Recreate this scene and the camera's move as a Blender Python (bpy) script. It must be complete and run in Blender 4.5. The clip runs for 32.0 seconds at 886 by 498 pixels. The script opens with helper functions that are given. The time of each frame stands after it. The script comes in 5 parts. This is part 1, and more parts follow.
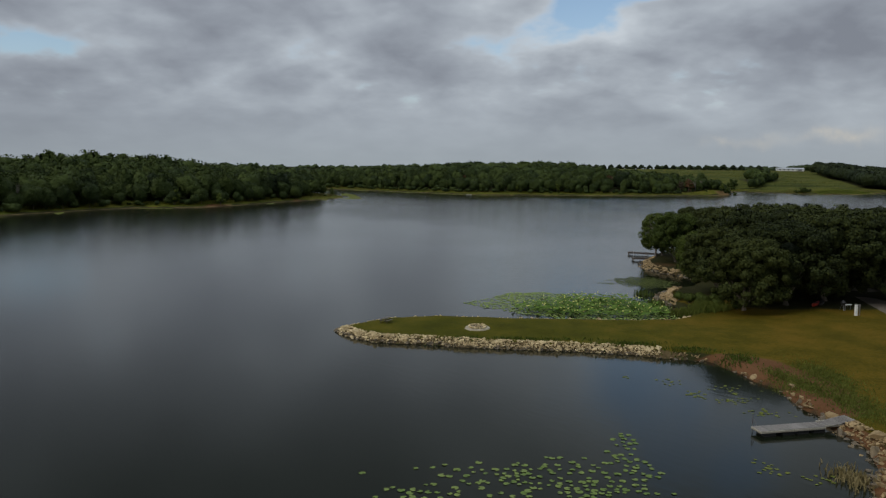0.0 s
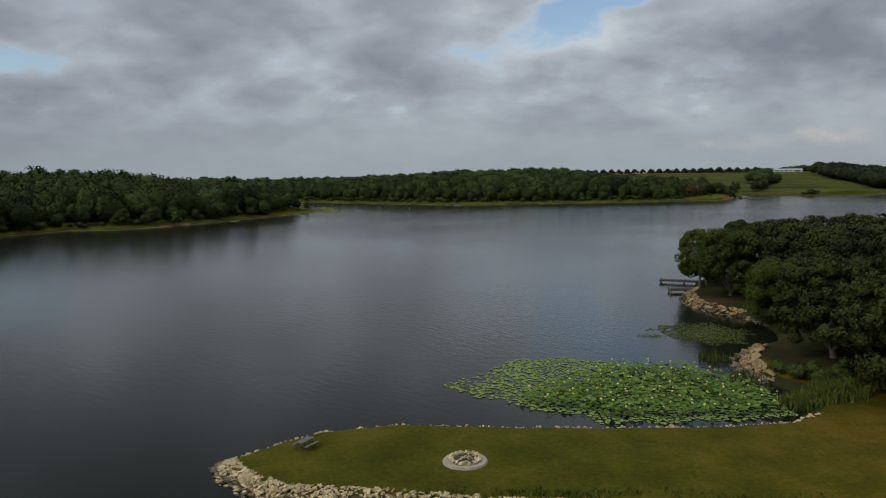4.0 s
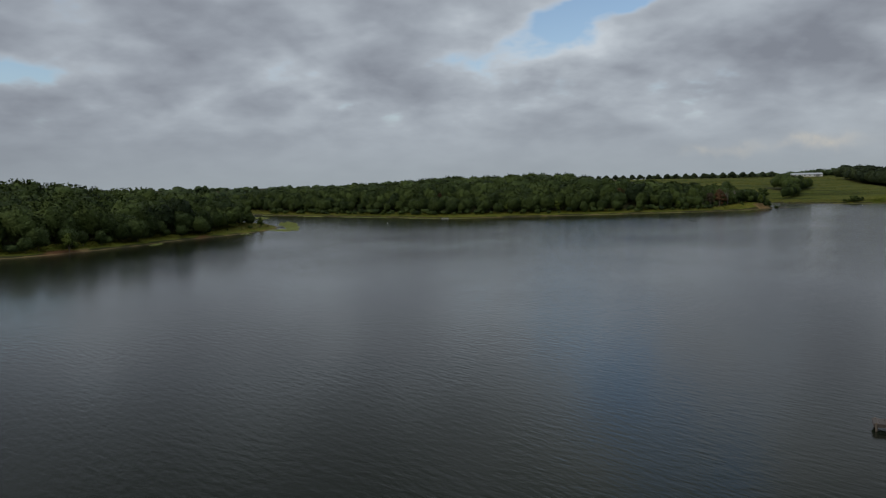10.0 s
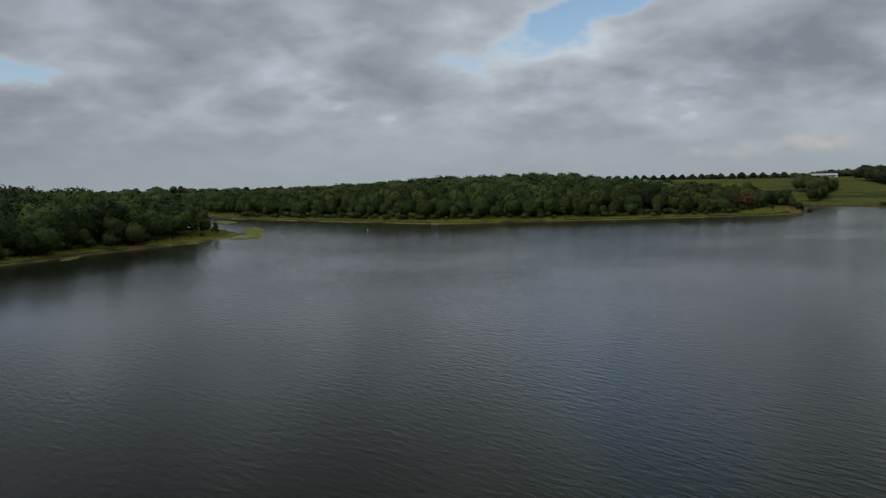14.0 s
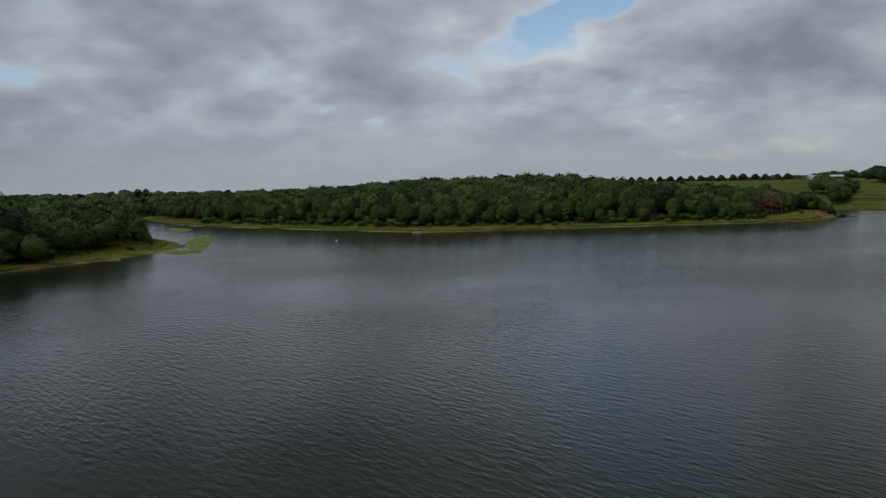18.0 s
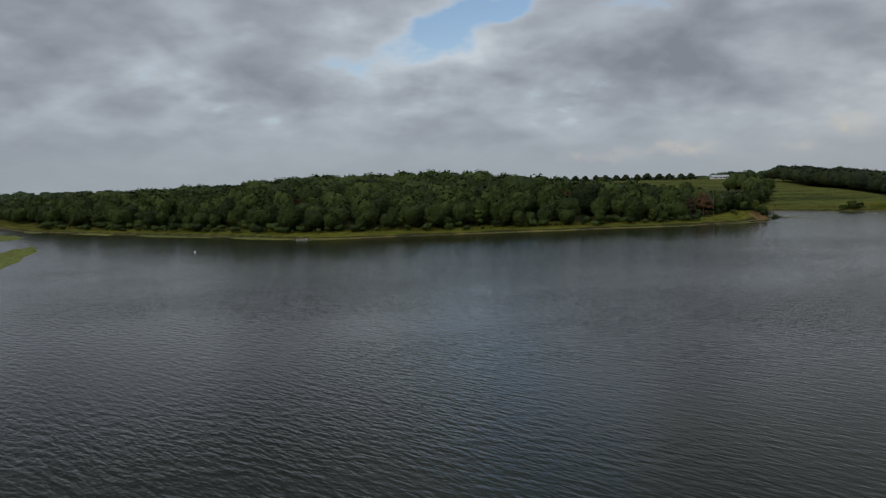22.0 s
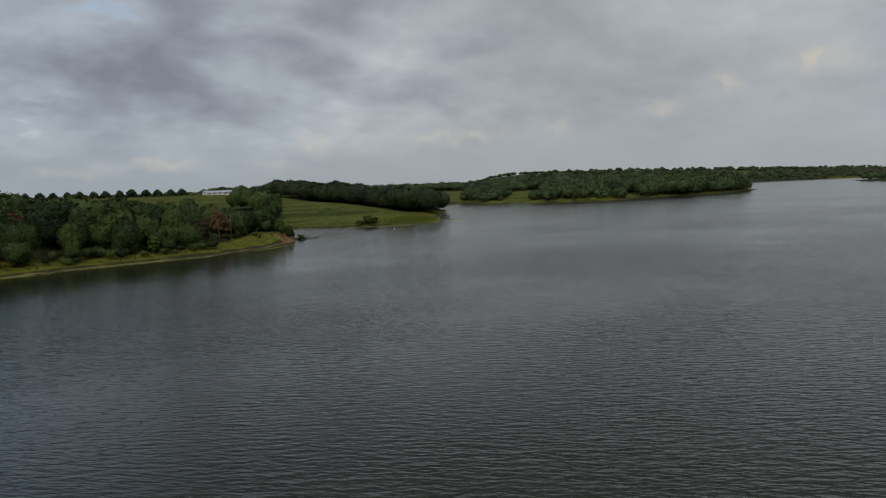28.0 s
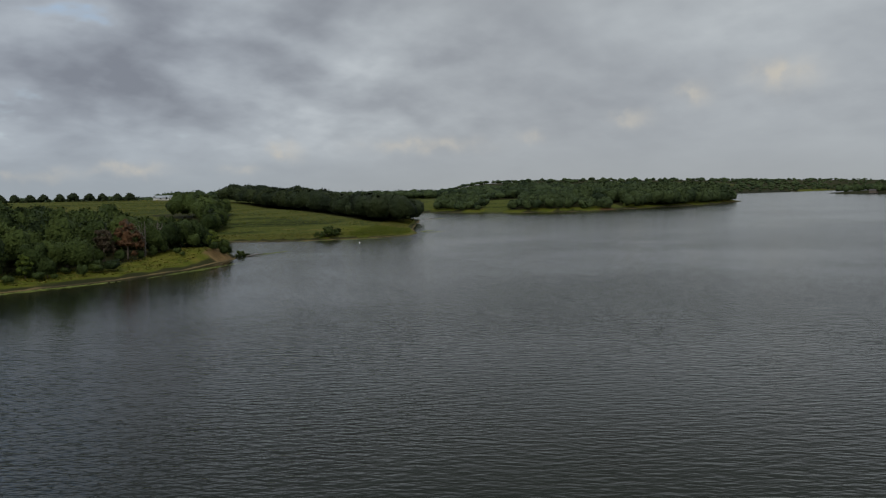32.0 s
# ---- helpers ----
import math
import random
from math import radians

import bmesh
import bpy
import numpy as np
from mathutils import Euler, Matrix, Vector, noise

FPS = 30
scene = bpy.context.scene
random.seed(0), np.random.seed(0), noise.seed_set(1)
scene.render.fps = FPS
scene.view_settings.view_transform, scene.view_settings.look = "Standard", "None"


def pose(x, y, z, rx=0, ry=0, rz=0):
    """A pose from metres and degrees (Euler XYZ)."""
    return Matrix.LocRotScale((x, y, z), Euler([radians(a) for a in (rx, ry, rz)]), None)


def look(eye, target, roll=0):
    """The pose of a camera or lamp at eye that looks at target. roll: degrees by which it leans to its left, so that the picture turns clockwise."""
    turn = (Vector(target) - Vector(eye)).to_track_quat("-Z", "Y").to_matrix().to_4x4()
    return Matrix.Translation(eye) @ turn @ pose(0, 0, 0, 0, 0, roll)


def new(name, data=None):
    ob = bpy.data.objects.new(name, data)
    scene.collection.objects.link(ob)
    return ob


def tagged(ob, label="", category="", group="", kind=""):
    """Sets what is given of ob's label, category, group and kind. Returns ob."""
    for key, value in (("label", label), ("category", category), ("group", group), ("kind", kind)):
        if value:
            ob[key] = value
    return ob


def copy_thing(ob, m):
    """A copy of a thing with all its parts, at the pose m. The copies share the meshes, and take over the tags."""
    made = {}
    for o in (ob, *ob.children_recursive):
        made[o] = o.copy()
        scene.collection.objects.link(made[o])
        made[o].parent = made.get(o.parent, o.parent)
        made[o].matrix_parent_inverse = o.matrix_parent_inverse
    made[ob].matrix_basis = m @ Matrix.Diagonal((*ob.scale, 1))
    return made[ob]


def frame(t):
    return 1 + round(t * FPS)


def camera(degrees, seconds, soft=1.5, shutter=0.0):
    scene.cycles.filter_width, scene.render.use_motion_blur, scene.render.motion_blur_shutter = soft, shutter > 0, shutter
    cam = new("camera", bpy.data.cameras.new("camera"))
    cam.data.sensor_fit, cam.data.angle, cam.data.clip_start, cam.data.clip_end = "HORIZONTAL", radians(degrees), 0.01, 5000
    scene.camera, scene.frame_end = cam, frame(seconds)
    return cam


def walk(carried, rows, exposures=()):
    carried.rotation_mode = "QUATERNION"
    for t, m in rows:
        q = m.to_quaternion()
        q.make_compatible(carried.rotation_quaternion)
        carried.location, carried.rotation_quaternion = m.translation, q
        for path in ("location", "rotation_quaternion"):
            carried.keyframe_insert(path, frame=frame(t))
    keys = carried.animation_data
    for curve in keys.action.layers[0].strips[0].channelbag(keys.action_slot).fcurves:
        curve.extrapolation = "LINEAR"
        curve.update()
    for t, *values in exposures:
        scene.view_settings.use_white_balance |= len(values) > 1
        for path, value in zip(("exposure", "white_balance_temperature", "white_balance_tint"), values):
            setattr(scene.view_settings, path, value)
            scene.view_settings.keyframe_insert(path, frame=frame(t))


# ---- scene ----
cam = camera(61.1, 32.0, soft=1.2)
PATH = [
    (0, (0.00, 0.00, 17.00), (-1.37, 49.68, 11.52), 0.47),
    (0.5, (0.07, 2.78, 16.97), (-1.22, 52.46, 11.51), 0.32),
    (1, (0.12, 5.94, 16.94), (-1.05, 55.64, 11.56), 0.15),
    (1.5, (0.16, 9.84, 16.92), (-0.93, 59.55, 11.62), -0.03),
    (2, (0.22, 14.17, 16.89), (-0.78, 63.89, 11.66), -0.22),
    (2.5, (0.35, 18.83, 16.86), (-0.55, 68.56, 11.72), -0.42),
    (3, (0.56, 23.71, 16.83), (-0.32, 73.45, 11.80), -0.59),
    (3.5, (0.76, 28.78, 16.85), (-0.03, 78.53, 11.89), -0.73),
    (5.5, (1.91, 48.94, 16.83), (1.25, 98.72, 12.17), -1.12),
    (6, (2.14, 54.37, 16.90), (1.52, 104.15, 12.30), -1.17),
    (6.5, (2.44, 59.90, 16.96), (1.86, 109.69, 12.41), -1.22),
    (7, (2.79, 65.43, 16.98), (2.20, 115.23, 12.48), -1.24),
    (7.5, (3.07, 71.06, 16.98), (2.51, 120.85, 12.49), -1.25),
    (8, (3.37, 76.76, 16.98), (2.84, 126.56, 12.50), -1.25),
    (8.5, (3.71, 82.57, 16.96), (3.19, 132.37, 12.51), -1.25),
    (9, (4.05, 88.37, 16.92), (3.56, 138.17, 12.49), -1.27),
    (9.5, (4.45, 94.06, 16.87), (3.97, 143.86, 12.47), -1.29),
    (10, (4.83, 99.69, 16.83), (4.37, 149.49, 12.44), -1.31),
    (10.5, (5.15, 105.25, 16.78), (4.72, 155.06, 12.41), -1.33),
    (11, (5.41, 110.80, 16.72), (5.00, 160.61, 12.36), -1.35),
    (11.5, (5.67, 116.42, 16.65), (5.30, 166.23, 12.30), -1.36),
    (12, (5.89, 122.09, 16.57), (5.57, 171.90, 12.23), -1.37),
    (12.5, (6.13, 127.84, 16.50), (5.87, 177.66, 12.20), -1.34),
    (13, (6.37, 133.61, 16.43), (6.15, 183.42, 12.12), -1.28),
    (13.5, (6.63, 139.36, 16.39), (6.45, 189.17, 12.07), -1.23),
    (14, (6.89, 145.01, 16.37), (6.73, 194.82, 12.04), -1.21),
    (14.5, (7.11, 150.48, 16.38), (6.99, 200.30, 12.13), -1.26),
    (16.5, (7.43, 171.66, 16.38), (7.52, 221.48, 12.18), -1.36),
    (17, (7.55, 177.06, 16.32), (7.76, 226.89, 12.15), -1.36),
    (17.5, (7.77, 182.62, 16.19), (8.22, 232.45, 12.03), -1.34),
    (18, (8.14, 188.36, 15.99), (8.83, 238.18, 11.82), -1.28),
    (18.5, (8.64, 194.22, 15.75), (9.75, 244.03, 11.55), -1.17),
    (19, (9.12, 199.98, 15.52), (10.37, 249.79, 11.29), -1.08),
    (19.5, (9.49, 205.40, 15.36), (10.82, 255.21, 11.14), -1.10),
    (20, (9.73, 210.63, 15.23), (11.20, 260.43, 11.03), -1.13),
    (20.5, (9.97, 215.78, 15.13), (12.68, 265.53, 10.89), -1.14),
    (21, (10.25, 221.03, 15.05), (14.52, 270.66, 10.78), -1.13),
    (21.5, (10.72, 226.56, 15.01), (16.39, 276.06, 10.75), -1.18),
    (22, (11.41, 232.25, 14.97), (18.69, 281.53, 10.71), -1.23),
    (22.5, (12.38, 237.98, 14.93), (22.29, 286.80, 10.62), -1.28),
    (23, (13.45, 243.67, 14.86), (26.19, 291.83, 10.54), -1.33),
    (23.5, (14.50, 249.20, 14.79), (29.82, 296.60, 10.50), -1.46),
    (24, (15.72, 254.62, 14.74), (33.94, 300.99, 10.44), -1.65),
    (24.5, (17.19, 260.00, 14.72), (38.44, 305.06, 10.44), -1.89),
    (25, (18.93, 265.38, 14.72), (43.07, 308.94, 10.38), -2.08),
    (25.5, (21.02, 270.73, 14.73), (47.73, 312.78, 10.43), -2.12),
    (26, (23.48, 276.03, 14.73), (53.08, 316.10, 10.44), -2.10),
    (26.5, (26.32, 281.22, 14.72), (58.24, 319.47, 10.47), -2.07),
    (28.5, (39.31, 301.25, 14.57), (75.95, 335.04, 10.54), -1.84),
    (29, (42.83, 305.95, 14.51), (79.78, 339.40, 10.54), -1.75),
    (29.5, (46.63, 310.26, 14.40), (83.72, 343.57, 10.54), -1.62),
    (30, (50.66, 314.31, 14.29), (87.86, 347.49, 10.49), -1.50),
    (30.5, (54.85, 318.20, 14.21), (92.15, 351.28, 10.49), -1.42),
    (31, (59.19, 321.97, 14.17), (96.53, 355.02, 10.51), -1.36),
    (31.5, (63.67, 325.64, 14.19), (101.02, 358.69, 10.57), -1.30),
    (32, (68.25, 329.26, 14.24), (105.64, 362.26, 10.65), -1.23),
]
walk(cam, [(t, look(eye, target, roll)) for t, eye, target, roll in PATH])

# ---------------------------------------------------------------- sky, sun
world = bpy.data.worlds.new("overcast_sky")
scene.world = world
world.use_nodes = True
SUN_DIR = Vector((-0.72, -0.42, 0.62)).normalized()


class Nodes:
    """Short hand for node trees."""

    def __init__(self, tree):
        self.tree = tree

    def add(self, kind):
        return self.tree.nodes.new(kind)

    def link(self, a, b):
        self.tree.links.new(a, b)

    def put(self, socket, value):
        if isinstance(value, bpy.types.NodeSocket):
            self.link(value, socket)
        else:
            socket.default_value = value

    def math(self, op, a, b=0.0, c=0.0, clamp=False):
        n = self.add("ShaderNodeMath")
        n.operation, n.use_clamp = op, clamp
        for i, v in enumerate((a, b, c)):
            self.put(n.inputs[i], v)
        return n.outputs[0]

    def noise(self, vec, scale, detail=4.0, rough=0.55, lac=2.0, distort=0.0):
        n = self.add("ShaderNodeTexNoise")
        if vec is not None:
            self.link(vec, n.inputs["Vector"])
        n.inputs["Scale"].default_value = scale
        n.inputs["Detail"].default_value = detail
        n.inputs["Roughness"].default_value = rough
        n.inputs["Lacunarity"].default_value = lac
        n.inputs["Distortion"].default_value = distort
        return n.outputs[0]

    def ramp(self, fac, stops, interp="LINEAR"):
        n = self.add("ShaderNodeValToRGB")
        n.color_ramp.interpolation = interp
        el = n.color_ramp.elements
        while len(el) < len(stops):
            el.new(0.5)
        for e, (p, c) in zip(el, stops):
            e.position = p
            e.color = (c, c, c, 1) if isinstance(c, (int, float)) else (*c, 1)
        self.link(fac, n.inputs[0])
        return n.outputs[0]

    def mix(self, fac, a, b, blend="MIX"):
        n = self.add("ShaderNodeMix")
        n.data_type, n.blend_type = "RGBA", blend
        self.put(n.inputs[0], fac)
        for s, v in ((n.inputs[6], a), (n.inputs[7], b)):
            if isinstance(v, tuple) and len(v) == 3:
                v = (*v, 1)
            self.put(s, v)
        return n.outputs[2]

    def smooth(self, v, lo, hi, a=0.0, b=1.0):
        n = self.add("ShaderNodeMapRange")
        n.interpolation_type = "SMOOTHSTEP"
        for i, x in enumerate((v, lo, hi, a, b)):
            self.put(n.inputs[i], x)
        return n.outputs[0]

    def mapped(self, vec, scale=(1, 1, 1), rot=(0, 0, 0), loc=(0, 0, 0)):
        n = self.add("ShaderNodeMapping")
        self.link(vec, n.inputs[0])
        n.inputs["Location"].default_value = loc
        n.inputs["Rotation"].default_value = rot
        n.inputs["Scale"].default_value = scale
        return n.outputs[0]


def build_sky():
    w = Nodes(world.node_tree)
    world.node_tree.nodes.clear()
    out = w.add("ShaderNodeOutputWorld")
    bg = w.add("ShaderNodeBackground")
    w.link(bg.outputs[0], out.inputs[0])
    sky = w.add("ShaderNodeTexSky")
    sky.sky_type = "NISHITA"
    sky.sun_disc = False
    sky.sun_elevation = math.asin(SUN_DIR.z)
    sky.sun_rotation = math.atan2(SUN_DIR.x, SUN_DIR.y)
    sky.air_density, sky.dust_density, sky.ozone_density = 1.0, 0.6, 1.5
    way = w.add("ShaderNodeTexCoord").outputs["Generated"]
    sep = w.add("ShaderNodeSeparateXYZ")
    w.link(way, sep.inputs[0])
    x, y, z = sep.outputs
    z = w.math("MAXIMUM", z, 0.0)
    # the cloud deck as a plane overhead, so that cells flatten towards the horizon
    low_z = w.math("ADD", z, 0.36)
    comb = w.add("ShaderNodeCombineXYZ")
    w.link(w.math("DIVIDE", x, low_z), comb.inputs[0])
    w.link(w.math("DIVIDE", y, low_z), comb.inputs[1])
    deck = comb.outputs[0]
    big = w.noise(w.mapped(deck, loc=(3.1, 1.7, 0)), 1.9, 4, 0.46, distort=0.2)
    mid = w.noise(w.mapped(deck, loc=(8.3, 4.2, 2)), 5.2, 4, 0.46, distort=0.2)
    tiny = w.noise(w.mapped(deck, loc=(1.3, 6.2, 4)), 15.0, 3, 0.5, distort=0.2)
    small = w.math("ADD", w.math("MULTIPLY", mid, 0.80), w.math("MULTIPLY", tiny, 0.20))
    drift = w.noise(w.mapped(deck, loc=(5.7, 2.9, 7)), 4.0, 4, 0.52)
    shift = w.noise(w.mapped(deck, loc=(0.7, 9.9, 1)), 4.0, 4, 0.52)
    bearing_ = w.math("ARCTAN2", x, y)
    height_ = w.math("ARCSINE", z)
    # the same, torn by the wind
    torn_b = w.math("ADD", bearing_, w.math("MULTIPLY", w.math("SUBTRACT", drift, 0.5), radians(13)))
    torn_h = w.math("ADD", height_, w.math("MULTIPLY", w.math("SUBTRACT", shift, 0.5), radians(5)))

    def patch(bearing, height, wide, tall, lean):
        """A soft oval of sky, by bearing and height in degrees."""
        u = w.math("SUBTRACT", torn_b, radians(bearing))
        v = w.math("SUBTRACT", w.math("SUBTRACT", torn_h, radians(height)), w.math("MULTIPLY", u, lean))
        a = w.math("POWER", w.math("ABSOLUTE", w.math("DIVIDE", u, radians(wide))), 2.0)
        b = w.math("POWER", w.math("ABSOLUTE", w.math("DIVIDE", v, radians(tall))), 2.0)
        return w.math("EXPONENT", w.math("MULTIPLY", w.math("ADD", a, b), -1.0))

    def patches(rows):
        total = None
        for weight, *oval in rows:
            one = w.math("MULTIPLY", patch(*oval), weight)
            total = one if total is None else w.math("ADD", total, one)
        return total

    # openings in the cloud
    gap = patches([(1.05, 8.0, 10.5, 5.4, 1.9, 0.28), (0.75, 13.0, 12.6, 4.0, 1.1, 0.2), (0.8, -29.0, 8.2, 5.5, 0.9, 0.05), (0.5, -9.2, 6.9, 2.8, 0.8, -0.2), (0.6, 22.5, 12.8, 4.0, 0.9, 0.1),
                   (0.35, -0.5, 9.0, 3.0, 0.6, 0.15), (0.8, 17.0, 18.5, 7.0, 4.0, 0.2)])
    # heavier and thinner parts of the deck
    weight = patches([(0.045, -21.0, 10.2, 9.0, 2.4, 0.1), (0.04, -25.0, 6.0, 10.0, 1.3, 0.1), (0.075, 9.2, 7.2, 3.4, 1.1, 0.15), (0.05, 5.0, 13.6, 3.5, 1.0, 0.0),
                      (0.09, 26.3, 9.2, 4.2, 1.5, -0.1), (0.05, 30.0, 12.5, 4.0, 1.5, 0.0), (0.05, 18.0, 6.4, 7.0, 1.0, 0.0), (0.06, 38.2, 8.9, 3.4, 1.0, 0.0), (0.05, 38.2, 12.4, 2.4, 0.8, 0.0),
                      (0.055, 49.5, 10.6, 3.2, 1.0, -0.1), (0.04, 45.0, 6.5, 6.0, 1.0, -0.2), (0.035, 59.0, 10.0, 6.0, 2.0, 0.0), (0.125, -44.0, 8.0, 22.0, 30.0, 0.0),
                      (-0.11, 14.5, 9.9, 4.6, 1.4, 0.2), (-0.05, -1.0, 11.8, 5.0, 1.4, 0.1), (-0.05, 20.0, 11.4, 3.0, 0.8, 0.0), (-0.055, -5.5, 10.0, 6.0, 1.7, 0.1), (-0.03, -12.0, 7.0, 4.5, 1.0, 0.0), (-0.05, 32.3, 11.8, 3.6, 0.9, 0.0), (-0.03, 70.0, 8.0, 14.0, 5.0, 0.0)])
    ragged = w.math("ADD", w.math("MULTIPLY", w.math("SUBTRACT", big, 0.5), 0.4), w.math("MULTIPLY", w.math("SUBTRACT", small, 0.5), 1.3))
    cover = w.math("SUBTRACT", w.math("ADD", ragged, 0.52), w.math("MULTIPLY", gap, 0.42))
    cover = w.math("ADD", cover, w.smooth(bearing_, radians(28), radians(50), 0.0, 0.15))
    dens = w.smooth(cover, 0.06, 0.38)
    shade = w.math("SUBTRACT", w.math("ADD", w.math("MULTIPLY", big, 0.56), w.math("MULTIPLY", small, 0.44)), w.math("MULTIPLY", gap, 0.15))
    # the deck is evener towards the east
    calm = w.smooth(bearing_, radians(30), radians(60), 1.0, 0.45)
    shade = w.math("ADD", 0.49, w.math("MULTIPLY", w.math("SUBTRACT", shade, 0.49), calm))
    shade = w.math("ADD", 0.49, w.math("MULTIPLY", w.math("SUBTRACT", shade, 0.49), w.smooth(z, 0.02, 0.11, 0.30, 1.0)))
    shade = w.math("ADD", shade, weight)
    cloud = w.ramp(w.math("ADD", 0.49, w.math("MULTIPLY", w.math("SUBTRACT", shade, 0.49), 1.12)), [(0.34, (0.53, 0.580, 0.63)), (0.44, (0.390, 0.432, 0.482)), (0.54, (0.296, 0.328, 0.376)), (0.67, (0.200, 0.220, 0.262))])
    # a warmer cast towards the east
    cloud = w.mix(w.smooth(bearing_, radians(20), radians(55)), cloud, w.mix(1.0, cloud, (1.025, 1.0, 0.955), "MULTIPLY"))
    # paler, evener haze low down
    haze = w.math("EXPONENT", w.math("MULTIPLY", z, -20.0))
    cloud = w.mix(w.math("MULTIPLY", haze, 0.78), cloud, w.mix(w.smooth(bearing_, radians(20), radians(55)), (0.296, 0.336, 0.362), (0.325, 0.345, 0.352)))
    # small sunlit heaps low over the eastern hills
    billow = w.noise(way, 26.0, 4, 0.55)
    torn_b = w.math("ADD", bearing_, w.math("MULTIPLY", w.math("SUBTRACT", billow, 0.5), radians(3.0)))
    torn_h = w.math("ADD", height_, w.math("MULTIPLY", w.math("SUBTRACT", w.noise(way, 40.0, 3, 0.5), 0.5), radians(1.6)))
    heap = patches([(1.0, 26.1, 2.3, 2.0, 0.42, 0.0), (0.6, 20.5, 1.9, 2.4, 0.35, 0.0), (1.0, 36.9, 3.5, 0.9, 0.6, -0.25), (0.6, 33.8, 2.1, 1.0, 0.35, 0.0), (0.75, 47.6, 3.8, 3.6, 0.5, 0.0), (0.5, 55.5, 4.2, 1.0, 0.4, 0.0),
                    (0.6, 62.8, 5.3, 1.2, 0.5, 0.0), (0.8, 67.2, 6.8, 0.9, 0.7, 0.0), (1.0, 73.0, 7.7, 1.9, 0.9, 0.0)])
    heap = w.math("MULTIPLY", heap, w.smooth(billow, 0.40, 0.60, 0.35, 0.85), clamp=True)
    cloud = w.mix(heap, cloud, (0.53, 0.50, 0.44))
    lift = w.math("ADD", w.smooth(z, 0.20, 0.42, 1.04, 0.46), w.math("MULTIPLY", w.smooth(z, 0.45, 0.95), 2.2))
    sc = w.add("ShaderNodeVectorMath")
    sc.operation = "SCALE"
    w.link(cloud, sc.inputs[0])
    w.link(lift, sc.inputs["Scale"])
    blue = w.add("ShaderNodeVectorMath")
    blue.operation = "SCALE"
    w.link(sky.outputs[0], blue.inputs[0])
    blue.inputs["Scale"].default_value = 0.115
    dens = w.math("MAXIMUM", dens, w.math("MAXIMUM", w.math("MULTIPLY", haze, 0.9), w.smooth(z, 0.07, 0.11, 1.0, 0.0)))
    w.link(w.mix(dens, blue.outputs[0], sc.outputs[0]), bg.inputs[0])
    bg.inputs[1].default_value = 1.0


build_sky()
sun = new("sun", bpy.data.lights.new("sun", "SUN"))
sun.data.energy, sun.data.angle, sun.data.color = 1.35, radians(22), (1.0, 0.93, 0.82)
sun.matrix_world = look((0, 0, 60), Vector((0, 0, 60)) - SUN_DIR)

# ---------------------------------------------------------------- materials


def material(name):
    m = bpy.data.materials.new(name)
    m.use_nodes = True
    n = Nodes(m.node_tree)
    bsdf = m.node_tree.nodes["Principled BSDF"]
    return m, n, bsdf


def place(n):
    return n.add("ShaderNodeNewGeometry").outputs["Position"]


def bump(n, bsdf, height, strength, distance):
    b = n.add("ShaderNodeBump")
    b.inputs["Strength"].default_value = strength
    b.inputs["Distance"].default_value = distance
    n.put(b.inputs["Height"], height)
    n.link(b.outputs[0], bsdf.inputs["Normal"])
    return b


def leaf_material(name, dark, mid, light, gloss=0.75, speckle=1.6, tuft=0.0):
    """Foliage: three greens, by leaf or clump, and by tree."""
    m, n, b = material(name)
    geo = n.add("ShaderNodeNewGeometry")
    one = n.add("ShaderNodeObjectInfo").outputs["Random"]
    patch = n.noise(geo.outputs["Position"], 0.16, 3)
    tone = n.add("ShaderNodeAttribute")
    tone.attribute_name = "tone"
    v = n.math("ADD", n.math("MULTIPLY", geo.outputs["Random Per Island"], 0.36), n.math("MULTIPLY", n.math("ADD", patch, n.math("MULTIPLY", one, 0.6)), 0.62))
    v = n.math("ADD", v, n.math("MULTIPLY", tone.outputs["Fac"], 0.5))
    speck = n.noise(geo.outputs["Position"], speckle, 3, 0.7)
    v = n.math("ADD", v, n.math("MULTIPLY", n.math("SUBTRACT", speck, 0.5), 0.8))
    bump(n, b, speck, 0.8, 0.55 / speckle)
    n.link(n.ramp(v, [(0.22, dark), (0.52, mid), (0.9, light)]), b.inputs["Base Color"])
    b.inputs["Roughness"].default_value = gloss
    b.inputs["Specular IOR Level"].default_value = 0.12
    if tuft:
        # crowns broken up into boughs and tufts of the given size
        coarse = n.noise(place(n), 1.0 / tuft, 3, 0.65, distort=0.4)
        bump(n, b, coarse, 1.0, tuft * 0.9)
    return m


def plain_material(name, a, c, rough=0.8, scale=6.0, metal=0.0, relief=0.0):
    """Two tones mixed by grain and by larger stains."""
    m, n, b = material(name)
    p = n.add("ShaderNodeTexCoord").outputs["Object"]
    f = n.math("ADD", n.math("MULTIPLY", n.noise(p, scale, 6, 0.65), 0.6), n.math("MULTIPLY", n.noise(p, scale * 0.17, 3), 0.4))
    one = n.add("ShaderNodeObjectInfo").outputs["Random"]
    isle = n.add("ShaderNodeNewGeometry").outputs["Random Per Island"]
    f = n.math("ADD", f, n.math("MULTIPLY", n.math("SUBTRACT", n.math("ADD", one, isle), 1.0), 0.16))
    n.link(n.ramp(f, [(0.33, a), (0.66, c)]), b.inputs["Base Color"])
    b.inputs["Roughness"].default_value, b.inputs["Metallic"].default_value = rough, metal
    if relief:
        bump(n, b, n.noise(p, scale * 2, 5), 0.6, relief)
    return m


